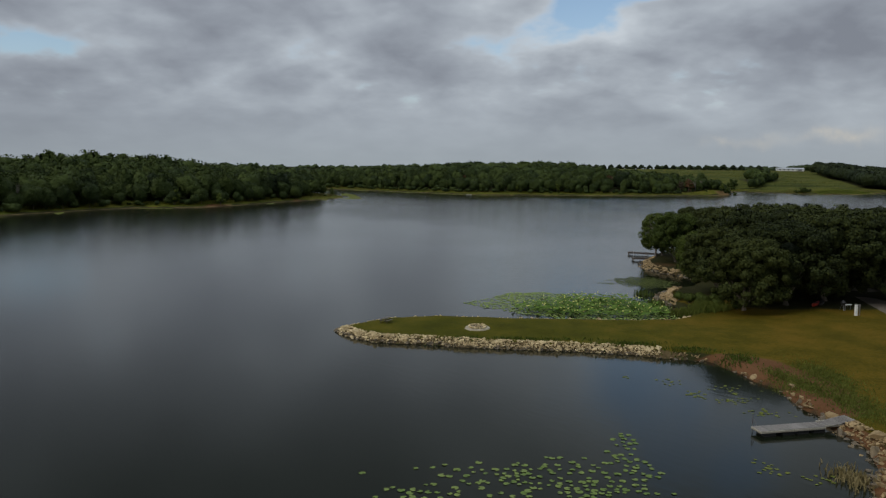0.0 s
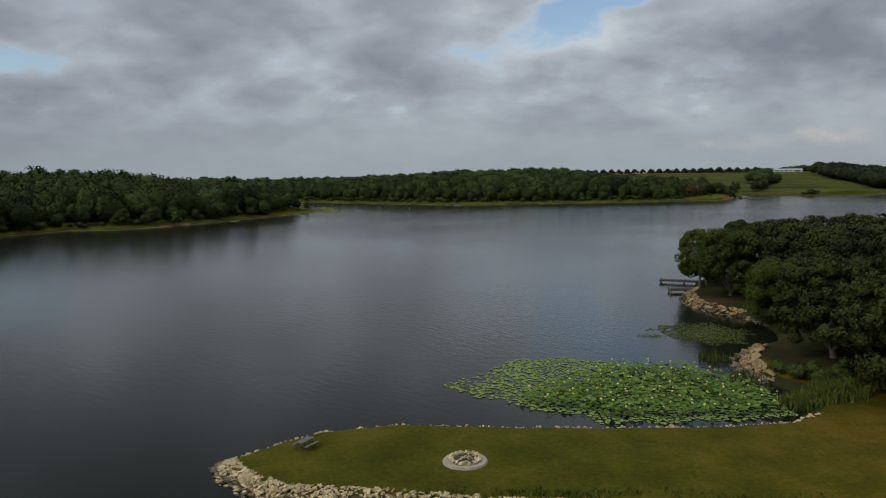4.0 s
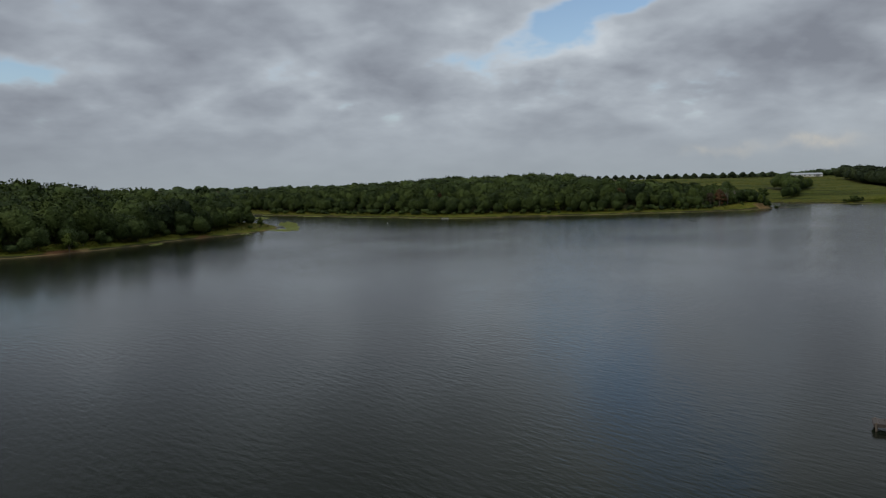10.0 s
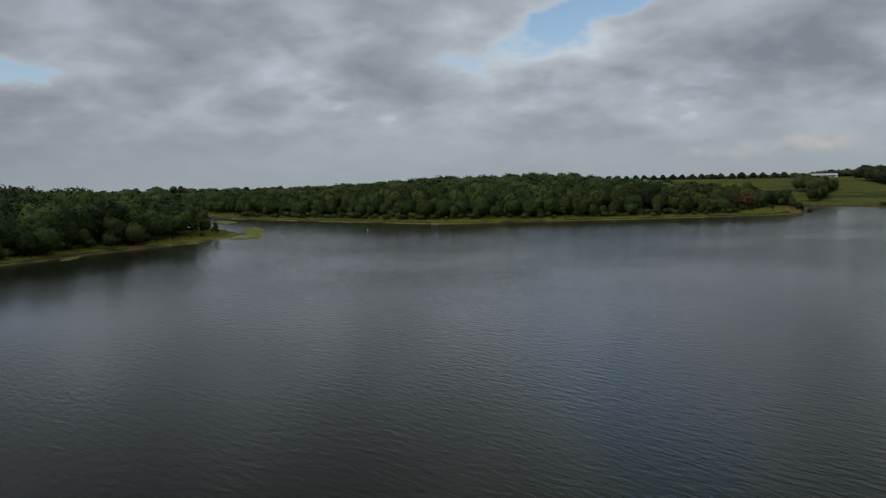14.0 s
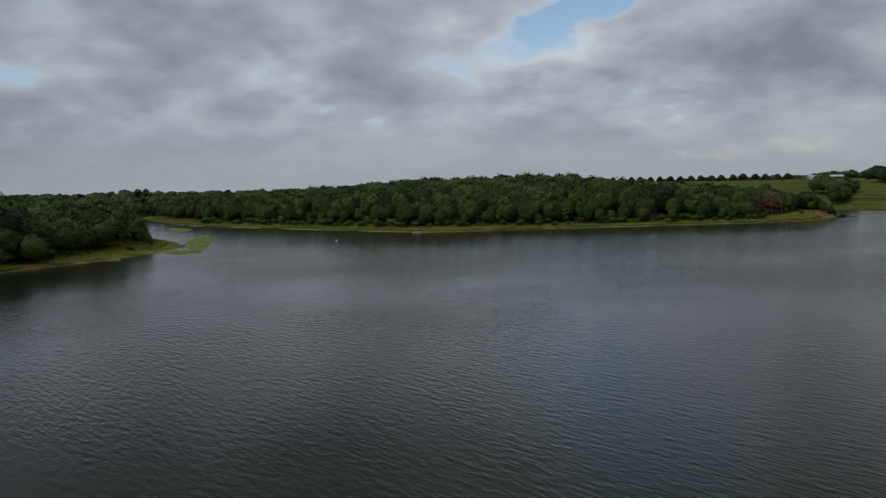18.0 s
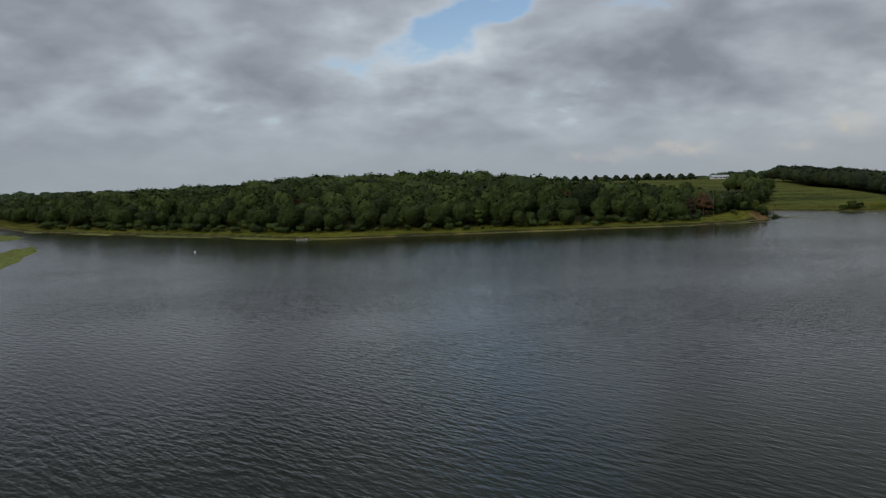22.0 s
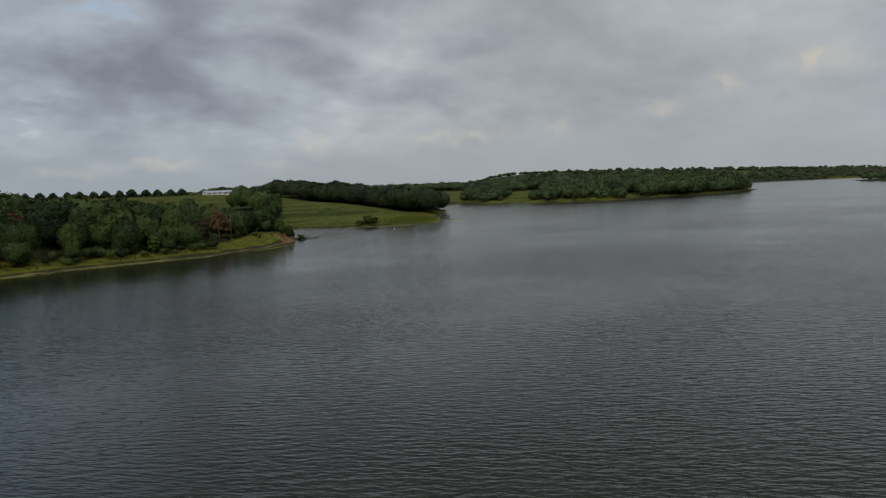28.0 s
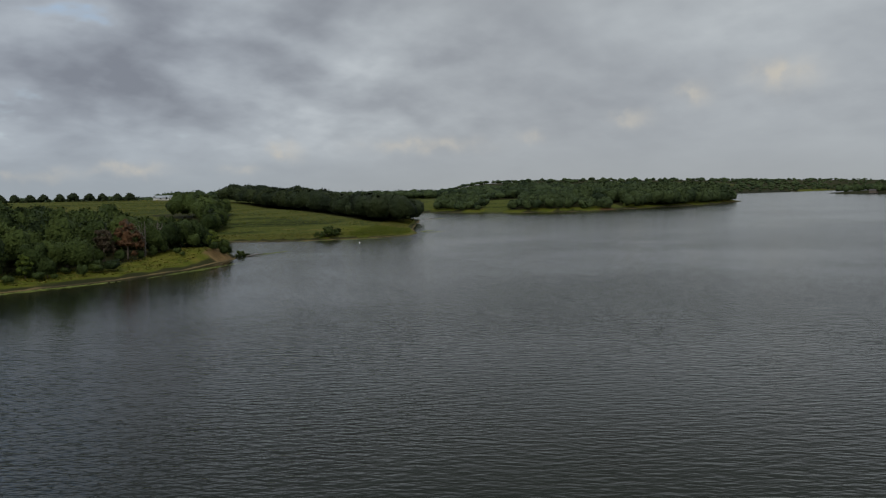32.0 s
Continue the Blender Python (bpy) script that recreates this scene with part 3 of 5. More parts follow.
def diamonds(centres, normals, sizes, r, slim=0.8):
    """Leaf clumps: a four-cornered blade at each centre, facing along its normal."""
    n = len(centres)
    side = np.cross(normals, r.normal(size=(n, 3)))
    side /= np.linalg.norm(side, axis=1, keepdims=True) + 1e-9
    up = np.cross(normals, side)
    s = sizes[:, None]
    v = np.stack([centres - side * s, centres - up * s * slim, centres + side * s, centres + up * s * slim], 1)
    v[:, 1] -= normals * s * 0.25
    v[:, 3] -= normals * s * 0.25
    return v.reshape(-1, 3), np.arange(4 * n).reshape(-1, 4)


def globe(lon, lat):
    """Corners and four-cornered faces of a unit ball without its poles' caps."""
    v = [(math.cos(a) * math.cos(b), math.sin(a) * math.cos(b), math.sin(b)) for b in np.linspace(-1.35, 1.45, lat) for a in np.linspace(0, 2 * math.pi, lon, endpoint=False)]
    f = [(j * lon + i, j * lon + (i + 1) % lon, (j + 1) * lon + (i + 1) % lon, (j + 1) * lon + i) for j in range(lat - 1) for i in range(lon)]
    return np.array(v), np.array(f)


def leaf_count(puffs, per_puff):
    return 4 * puffs * per_puff


def crown_leaves(r, height, width, base, puffs, per_puff, size, peak=0.0, core=(6, 4), slim=0.8, bulk=(0.17, 0.20), heart=0.72):
    """Corners and faces of a crown: leafy puffs on an egg-shaped head, each with a dense heart."""
    half = (height - base) / 2
    rad = width / 2
    turn, up = r.uniform(0, 6.3, puffs), 0.04 + 0.86 * r.uniform(0, 1, puffs) ** 0.75
    dome = np.sqrt(np.clip(1 - np.clip((up - 0.30) / 0.70, 0, 1) ** 2.2, 0, 1)) * np.clip(0.72 + up * 1.2, 0, 1) * (1 - peak * up)
    wide = dome * np.sqrt(r.uniform(0.12, 0.9, puffs))
    u = np.stack([np.cos(turn) * wide, np.sin(turn) * wide, up * 2 - 1], 1)
    pr = rad * (bulk[0] + bulk[1] * r.uniform(0, 1, puffs))
    c = u * np.array([rad, rad, half * 0.86]) + np.array([0, 0, base + half])
    u[:, 2] *= 0.8
    u /= np.linalg.norm(u, axis=1, keepdims=True) + 1e-6
    d = r.normal(size=(puffs * per_puff, 3))
    d /= np.linalg.norm(d, axis=1, keepdims=True)
    # most leaves on the outer and upper side of each puff
    out = np.repeat(u + np.array([0, 0, 0.3]), per_puff, 0)
    d[(d * out).sum(1) < -0.35] *= -1
    depth = r.uniform(0.80, 1.18, len(d)) + max(heart - 0.75, 0) * 0.6
    pos = np.repeat(c, per_puff, 0) + d * (np.repeat(pr, per_puff) * depth)[:, None] * np.array([1, 1, 0.85])
    nor = d + r.normal(size=d.shape) * 0.35
    nor /= np.linalg.norm(nor, axis=1, keepdims=True)
    pieces = [diamonds(pos, nor, size * r.uniform(0.6, 1.25, len(d)), r, slim)]
    gv, gf = globe(*core)
    for k in range(puffs):
        wob = heart * pr[k] * (r.uniform(0.6, 1.15, (len(gv), 1)) if heart < 0.8 else r.uniform(0.7, 1.2, (len(gv), 1)))
        pieces.append((gv * wob * np.array([1, 1, 0.85]) + c[k], gf))
    pieces.append((gv * np.array([rad, rad, half]) * 0.34 + np.array([0, 0, base + half]), gf))
    return joined(pieces)


def tube(points, radii, sides=7):
    """A tapered limb along a line of points."""
    verts, faces = [], []
    for k, (p, rad) in enumerate(zip(points, radii)):
        p = Vector(p)
        ahead = (Vector(points[min(k + 1, len(points) - 1)]) - Vector(points[max(k - 1, 0)])).normalized()
        a = ahead.orthogonal().normalized()
        b = ahead.cross(a)
        for j in range(sides):
            w = 2 * math.pi * j / sides
            verts.append(p + (a * math.cos(w) + b * math.sin(w)) * rad)
        if k:
            o = (k - 1) * sides
            faces += [(o + j, o + (j + 1) % sides, o + sides + (j + 1) % sides, o + sides + j) for j in range(sides)]
    return np.array([tuple(v) for v in verts]), np.array(faces)


def joined(pieces):
    vs, fs, n = [], [], 0
    for v, f in pieces:
        vs.append(v)
        fs.append(f + n)
        n += len(v)
    return np.concatenate(vs), np.concatenate(fs)


def canopy(r, width, lobes, lon, lat, leaves, size, skirt=0.62, core=0.8):
    """A wood tree's crown of unit height: one lobed, ragged shell with leaf clumps standing off it."""
    c = r.normal(size=(lobes, 3))
    c[:, 2] = np.abs(c[:, 2]) * 0.9 - 0.25
    c /= np.linalg.norm(c, axis=1, keepdims=True)
    reach, bulge = r.uniform(0.40, 0.75, lobes), r.uniform(0.18, 0.42, lobes)

    def shell(a, u):
        """Points of the shell at bearing a and level u, and their directions from the heart."""
        top = np.clip((u - 0.36) / 0.64, 0, 1)
        p = np.where(u > 0.36, np.sqrt(np.clip(1 - top ** 2.3, 0, 1)), skirt + (1 - skirt) * u / 0.36)
        q = np.stack([np.cos(a) * p * width / 2, np.sin(a) * p * width / 2, u - 0.36], -1)
        d = q / (np.linalg.norm(q, axis=-1, keepdims=True) + 1e-6)
        near = np.arccos(np.clip(d @ c.T, -1, 1)) / reach
        lift = 0.64 + (np.sqrt(np.clip(1 - near ** 2, 0, 1)) * bulge).max(-1)
        q = q * lift[..., None]
        q[..., 2] += 0.36
        return q, d

    a, u = np.meshgrid(np.linspace(0, 2 * math.pi, lon, endpoint=False), 1 - (1 - np.linspace(0, 1, lat)) ** 1.3)
    a, u = (a + r.normal(size=a.shape) * 0.35 * math.pi / lon).ravel(), np.clip(u + r.normal(size=u.shape) * 0.25 / lat, 0, 1).ravel()
    v, d = shell(a, u)
    def inner(u):
        """How far out the shell's heart reaches: nearly all the way at the top."""
        return (core + (0.91 - core) * np.clip((u - 0.6) / 0.3, 0, 1))[:, None]

    v = (v - np.array([0, 0, 0.36])) * inner(u) + np.array([0, 0, 0.36]) + d * r.normal(size=(len(v), 1)) * 0.035
    f = np.array([(j * lon + i, j * lon + (i + 1) % lon, (j + 1) * lon + (i + 1) % lon, (j + 1) * lon + i) for j in range(lat - 1) for i in range(lon)])
    a, u = r.uniform(0, 2 * math.pi, leaves), 1 - r.uniform(0, 1, leaves) ** 1.25
    q, d = shell(a, u)
    q = q + (q - np.array([0, 0, 0.36])) * (0.005 - (1.05 - inner(u)) * r.uniform(0, 1, (leaves, 1)) ** 1.3)
    n = d * 0.6 + r.normal(size=d.shape) * 0.6 + np.array([0, 0, 0.2])
    n /= np.linalg.norm(n, axis=1, keepdims=True)
    return joined([diamonds(q, n, size * r.uniform(0.5, 1.3, leaves), r, 0.7), (v, f)])


def trunk_limbs(r, height, base, width, limbs=6, thick=0.3):
    bend = r.normal(size=2) * 0.25
    top = (bend[0], bend[1], base + (height - base) * 0.45)
    trunk = tube([(0, 0, -0.3), (0, 0, 0.25), (bend[0] * 0.4, bend[1] * 0.4, base), top], [thick * 1.45, thick * 1.05, thick * 0.85, thick * 0.45])
    arms = []
    for k in range(limbs):
        a = 2 * math.pi * (k + r.uniform(0, 0.6)) / limbs
        z0 = base * r.uniform(0.75, 1.2)
        out, up = width * r.uniform(0.18, 0.30), (height - base) * r.uniform(0.25, 0.6)
        p0 = (bend[0] * 0.4, bend[1] * 0.4, z0)
        p1 = (math.cos(a) * out * 0.5, math.sin(a) * out * 0.5, z0 + up * 0.45)
        p2 = (math.cos(a) * out, math.sin(a) * out, z0 + up)
        arms.append(tube([p0, p1, p2], [thick * 0.5, thick * 0.3, thick * 0.1], 5))
    return trunk, arms


def make_tree(name, seed, height, width, base, puffs, per_puff, size, leaf, label, limbs=6, thick=0.3, peak=0.0, bark=BARK, group="", slim=0.8, bulk=(0.17, 0.20), heart=0.72):
    """A tree: trunk, limbs and a crown of leaves."""
    r = np.random.default_rng(seed)
    root = new(name)
    trunk, arms = trunk_limbs(r, height, base, width, limbs, thick)
    mesh_object("trunk", *trunk, (bark,), True, root)
    for arm in arms:
        mesh_object("limb", *arm, (bark,), True, root)
    v, f = crown_leaves(r, height, width, base, puffs, per_puff, size, peak=peak, slim=slim, bulk=bulk, heart=heart)
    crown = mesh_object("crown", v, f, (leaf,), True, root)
    # inner hearts take a darker tone: the crown's inside shade put into the colour
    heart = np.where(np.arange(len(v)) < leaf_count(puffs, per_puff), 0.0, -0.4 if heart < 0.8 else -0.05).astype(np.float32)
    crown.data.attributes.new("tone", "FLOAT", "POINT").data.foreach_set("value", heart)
    return tagged(root, label, "tree", group)


def put_tree(proto, used, x, y, height, own, turn, sink=0.0):
    """A copy of a tree of height own, scaled to the wanted height and set on the ground; the first call moves the tree itself."""
    s = height / own
    m = Matrix.LocRotScale((x, y, ground_at(x, y) - sink), Euler((0, 0, turn)), None)
    ob = proto if not used else copy_thing(proto, m)
    ob.matrix_basis = m @ Matrix.Diagonal((s, s, s, 1))
    return ob


def wood_tree(name, seed, height, wide, leaf, label, group, lobes=22, lon=16, lat=8, leaves=1500, size=0.0235):
    """A tree of the lakeside woods, leafy to the ground."""
    r = np.random.default_rng(seed)
    root = new(name)
    trunk, arms = trunk_limbs(r, height, height * 0.16, height * wide, 3, 0.2)
    mesh_object("trunk", *trunk, (BARK,), True, root)
    for arm in arms:
        mesh_object("limb", *arm, (BARK,), True, root)
    v, f = canopy(r, wide, lobes, lon, lat, leaves, size, 0.5, 0.80)
    mesh_object("crown", v * height, f, (leaf,), True, root)
    return tagged(root, label, "tree", group)


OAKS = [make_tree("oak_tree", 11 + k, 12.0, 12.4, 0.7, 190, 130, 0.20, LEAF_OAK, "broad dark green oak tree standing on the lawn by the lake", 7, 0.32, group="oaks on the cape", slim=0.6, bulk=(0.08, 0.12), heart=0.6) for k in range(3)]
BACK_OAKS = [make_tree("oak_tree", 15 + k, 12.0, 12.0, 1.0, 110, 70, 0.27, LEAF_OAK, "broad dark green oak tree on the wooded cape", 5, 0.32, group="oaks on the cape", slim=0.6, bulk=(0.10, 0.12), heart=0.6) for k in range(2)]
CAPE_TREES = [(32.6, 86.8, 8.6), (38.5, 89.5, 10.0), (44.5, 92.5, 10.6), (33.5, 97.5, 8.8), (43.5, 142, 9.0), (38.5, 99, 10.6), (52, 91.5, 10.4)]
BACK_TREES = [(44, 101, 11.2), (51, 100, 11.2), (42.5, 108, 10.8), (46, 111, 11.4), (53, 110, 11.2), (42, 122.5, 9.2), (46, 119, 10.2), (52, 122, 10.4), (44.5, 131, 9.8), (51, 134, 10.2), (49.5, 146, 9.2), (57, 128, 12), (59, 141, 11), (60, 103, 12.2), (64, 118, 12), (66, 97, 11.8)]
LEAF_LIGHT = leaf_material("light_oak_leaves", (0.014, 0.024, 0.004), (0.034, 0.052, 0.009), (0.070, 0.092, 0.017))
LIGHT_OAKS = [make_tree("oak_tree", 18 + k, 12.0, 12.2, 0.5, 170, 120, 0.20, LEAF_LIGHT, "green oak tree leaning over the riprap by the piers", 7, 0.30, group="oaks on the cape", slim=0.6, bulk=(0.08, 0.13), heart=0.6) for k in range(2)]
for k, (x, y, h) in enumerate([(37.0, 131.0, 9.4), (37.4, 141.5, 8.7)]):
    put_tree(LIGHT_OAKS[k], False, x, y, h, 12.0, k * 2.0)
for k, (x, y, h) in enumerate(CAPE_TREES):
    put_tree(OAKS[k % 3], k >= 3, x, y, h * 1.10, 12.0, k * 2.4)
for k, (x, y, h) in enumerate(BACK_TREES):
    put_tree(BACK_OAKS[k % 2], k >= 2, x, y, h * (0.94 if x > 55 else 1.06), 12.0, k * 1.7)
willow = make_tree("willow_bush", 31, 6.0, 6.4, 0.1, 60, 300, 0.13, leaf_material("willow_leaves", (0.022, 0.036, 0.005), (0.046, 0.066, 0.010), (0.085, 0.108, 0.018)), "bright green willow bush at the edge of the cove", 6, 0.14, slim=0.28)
put_tree(willow, False, 36.6, 113.8, 7.2, 6.0, 0.4)

# trees of the far shores: those along the water one by one, the woods behind them joined
SHORE_TREES = [wood_tree("shore_tree", 51 + k, 12.0, 0.80 + 0.07 * k, LEAF_WOOD, "leafy green tree at the edge of the lakeside wood", "trees along the far shore") for k in range(6)]


# gaps kept open in front of single trees that stand out
CLEAR = [(142.6, 483.5, 5.5), (138.2, 485.0, 4.0), (94.1, 491.5, 4.5), (0.5, 499.0, 3.5), (149.0, 486.0, 3.5)]


def wood_points(x0, x1, y0, y1, gap, keep, seed):
    r = np.random.default_rng(seed)
    xs, ys = np.meshgrid(np.arange(x0, x1, gap), np.arange(y0, y1, gap))
    x = xs.ravel() + r.uniform(-0.42, 0.42, xs.size) * gap
    y = ys.ravel() + r.uniform(-0.42, 0.42, xs.size) * gap
    z, near, north, head = heights(x, y)
    ok = keep(x, y, north)
    for ax, ay, wide in CLEAR:
        ok &= ~((np.abs(x - ax) < wide) & (y < ay + wide) & (y > ay - 16))
    return np.stack([x, y, z, north], 1)[ok]


def woodland(name, spots, kind, heights_, leaf, label, seed, spread=1.0):
    """Many trees as one mesh: crowns of a few kinds, turned and scaled, each with its own tone."""
    r = np.random.default_rng(seed)
    vs, fs, tones, n = [], [], [], 0
    for x, y, z, _ in spots:
        v, f = kind[r.integers(len(kind))]
        h = r.uniform(*heights_) * (0.75 if r.uniform() < 0.16 else 1.0) * (1 - 0.10 * float(step(x, 80, 125) * (1 - step(x, 215, 260)) * (1 - step(y, 580, 660))) * (y > 440))
        h *= 1 + (0.22 * float(step(x, 590, 650) * (1 - step(x, 960, 1000))) if 600 < y < 760 else 0.0) - 0.3 * float(step(x, 470, 490) * (1 - step(x, 585, 605)))
        h *= 0.92 + 0.16 * float(waves(x, y, 23, 6))
        a = r.uniform(0, 6.3)
        c, s = math.cos(a), math.sin(a)
        w, slant = h * spread * r.uniform(0.85, 1.25), h * r.normal() * 0.10
        v = v * np.array([1.0, r.uniform(0.72, 1.0), 1.0]) + v[:, 2:3] * np.array([slant / w, 0, 0])
        vs.append(np.stack([(v[:, 0] * c - v[:, 1] * s) * w + x, (v[:, 0] * s + v[:, 1] * c) * w + y, v[:, 2] * h + z], 1))
        fs.append(f + n)
        tones.append(np.full(len(v), r.normal() * 0.42))
        n += len(v)
    ob = mesh_object(name, np.concatenate(vs), np.concatenate(fs), (leaf,), True)
    ob.data.attributes.new("tone", "FLOAT", "POINT").data.foreach_set("value", np.concatenate(tones).astype(np.float32))
    return tagged(ob, label, "woodland", kind="stuff")


MID = [canopy(np.random.default_rng(71 + k), 0.76 + 0.07 * k, 14, 11, 6, 500, 0.034, core=0.80) for k in range(6)]
FAR = [canopy(np.random.default_rng(81 + k), 0.85 + 0.08 * k, 11, 9, 5, 150, 0.048, core=0.83) for k in range(5)]
WIDE = [canopy(np.random.default_rng(86 + k), 1.05 + 0.12 * k, 14, 10, 6, 230, 0.041, core=0.82) for k in range(5)]
BUSH = [canopy(np.random.default_rng(96 + k), 1.3 + 0.25 * k, 9, 10, 5, 360, 0.045, core=0.78) for k in range(4)]
TINY = [canopy(np.random.default_rng(91 + k), 1.15 + 0.12 * k, 9, 8, 5, 44, 0.066, core=0.84) for k in range(5)]


def thin(x, y, k):
    return np.random.default_rng(k).uniform(size=len(x))


def wooded(x, y, north, lo, hi):
    return (north > lo) & (north < hi) & (fields_mask(x, y, north) < 0.3)


west = wood_points(-330, -50, 180, 480, 5.8, lambda x, y, n: wooded(x, y, n, 3.4, 110) & (x < -60) & ((n > 8.5) | (y < 358)) & (y < 470), 1)
north_w = wood_points(-200, 262, 440, 660, 5.6, lambda x, y, n: wooded(x, y, n, 6, 130) & (n > np.where((x > 62) & (x < 136), 6.0, 9.0)) & (n < 130 - 55 * np.clip((x - 60) / 60, 0, 1)) & ((x > -110) | (y > 520)), 2)
edge_w, edge_n = west[west[:, 3] < 10.5], north_w[north_w[:, 3] < 16.5]
count = 0
for x, y, z, d in np.concatenate([edge_w, edge_n]):
    put_tree(SHORE_TREES[count % 6], count >= 6, x, y, float(rng.uniform(4.5, 9.6) * (0.86 if x > 120 else 1.0)), 12.0, float(rng.uniform(0, 6.3)))
    count += 1
for x, y, h in ((150.0, 486.5, 6.5), (154.5, 488.5, 7.2), (158.5, 490.0, 7.4), (162.5, 492.0, 7.0), (166.5, 494.0, 6.6), (169.0, 496.0, 5.8), (170.0, 501.0, 5.0), (165.0, 490.0, 4.2), (160.0, 487.0, 3.6), (167.5, 491.5, 3.0), (168.6, 487.6, 3.6), (170.6, 489.8, 3.2), (166.6, 485.2, 2.5), (171.2, 493.0, 3.4), (163.5, 484.2, 2.2), (140.3, 482.4, 2.6), (144.8, 482.2, 2.2), (148.5, 484.0, 2.6), (136.0, 482.6, 3.2), (151.5, 485.4, 3.0)):
    put_tree(SHORE_TREES[count % 6], True, x, y, h, 12.0, count * 1.1)
    count += 1
def split(spots, lo, hi):
    return spots[(spots[:, 3] >= lo) & (spots[:, 3] < hi)]


# low growth between the trees and the open bank
low = wood_points(-110, 182, 440, 560, 4.0, lambda x, y, n: wooded(x, y, n, 3.4, 12) & (thin(x, y, 6) < np.where(n < 6, 0.62, 0.9)), 21)
low_w = wood_points(-160, -60, 230, 420, 4.0, lambda x, y, n: wooded(x, y, n, 3.0, 8.0) & (thin(x, y, 7) < 0.7) & ((y < 368) | (thin(x, y, 8) < 0.15)), 22)
woodland("bank_shrubs", np.concatenate([low, low_w]), BUSH, (1.2, 3.8), LEAF_WOOD, "green bushes between the wood and the open bank", 25)
woodland("west_woodland", split(west, 10.5, 45), MID, (9.0, 14.8), LEAF_WOOD, "dense green broadleaf wood on the low western point", 5)
woodland("west_back_woodland", split(west, 45, 999), FAR, (11.0, 15.5), LEAF_WOOD, "deeper part of the broadleaf wood on the western point", 15)
woodland("north_woodland", split(north_w, 16.5, 42), MID, (8.0, 13.5), LEAF_WOOD, "dense green broadleaf wood on the hill across the lake", 6)
woodland("north_back_woodland", split(north_w, 42, 999), WIDE, (10.5, 14.2), LEAF_WOOD, "upper part of the broadleaf wood on the hill", 16)
cape_w = wood_points(262, 450, 560, 795, 6.2, lambda x, y, n: wooded(x, y, n, 4.5, 200) & (x > 290), 3)
woodland("point_woodland", cape_w, WIDE, (11.2, 14.6), LEAF_DARK, "dark green wood on the point beyond the meadow", 7)
east_w = wood_points(440, 960, 600, 900, 6.6, lambda x, y, n: wooded(x, y, n, 2.5, 46) & ((n > 7) | (x > 575)), 4)
east_back = wood_points(440, 1150, 600, 1300, 8.8, lambda x, y, n: wooded(x, y, n, 46, 234), 4)
woodland("east_back_woodland", east_back, TINY, (8.0, 11.5), LEAF_HAZED, "distant wood on the low hill behind the eastern shore", 18, 1.2)
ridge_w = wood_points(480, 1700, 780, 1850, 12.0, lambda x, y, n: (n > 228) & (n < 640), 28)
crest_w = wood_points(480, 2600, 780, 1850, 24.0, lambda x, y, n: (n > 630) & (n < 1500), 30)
woodland("east_crest_woodland", crest_w, TINY, (9.0, 13.0), LEAF_HAZED, "distant wood on the crest of the eastern hills", 31, 1.9)
woodland("east_ridge_woodland", ridge_w, TINY, (8.0, 13.0), LEAF_HAZED, "distant wood along the eastern ridge", 29, 1.35)
woodland("east_woodland", east_w, FAR, (10.0, 14.5), LEAF_HAZED, "distant wood along the eastern shore", 8, 1.1)
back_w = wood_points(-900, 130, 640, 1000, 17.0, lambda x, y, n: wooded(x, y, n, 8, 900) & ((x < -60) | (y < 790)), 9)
woodland("upland_woodland", back_w, TINY, (6, 10), LEAF_HAZED, "distant wood on the upland behind the lake", 9)
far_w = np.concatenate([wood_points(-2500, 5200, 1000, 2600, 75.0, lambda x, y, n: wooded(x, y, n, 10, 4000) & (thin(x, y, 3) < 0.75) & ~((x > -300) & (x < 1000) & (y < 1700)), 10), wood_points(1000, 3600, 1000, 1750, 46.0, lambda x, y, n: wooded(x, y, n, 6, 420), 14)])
woodland("distant_woodland", far_w, TINY, (9, 15), LEAF_HAZED, "hazy far woods on the hills at the horizon", 11, 1.5)
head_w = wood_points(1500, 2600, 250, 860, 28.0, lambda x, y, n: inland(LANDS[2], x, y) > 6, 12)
woodland("headland_woodland", head_w, TINY, (12, 18), LEAF_HAZED, "distant trees on a far headland", 13)
hedge_line = np.array([(215 + 34 * t + 4 * math.sin(9 * t), 571 + 48 * t, ground_at(215 + 34 * t, 571 + 48 * t), 0) for t in np.linspace(0, 1, 26)])
woodland("meadow_hedgerow", hedge_line[:14], MID, (9.0, 11.5), LEAF_WOOD, "dark hedgerow trees along the foot of the meadow", 17)
woodland("meadow_hedgerow", hedge_line[14:], MID, (6.5, 8.5), LEAF_WOOD, "lower hedgerow trees up the edge of the meadow", 19)

# ---------------------------------------------------------------- single trees and far things


def part(name, bm, mat, parent, label="", smooth=False):
    """Links a bmesh as one mesh object under a thing or a part."""
    me = bpy.data.meshes.new(name)
    bm.to_mesh(me)
    bm.free()
    me.materials.append(mat)
    if smooth:
        me.polygons.foreach_set("use_smooth", [True] * len(me.polygons))
    ob = new(name, me)
    ob.parent = parent
    if label:
        ob["label"] = label
    return ob


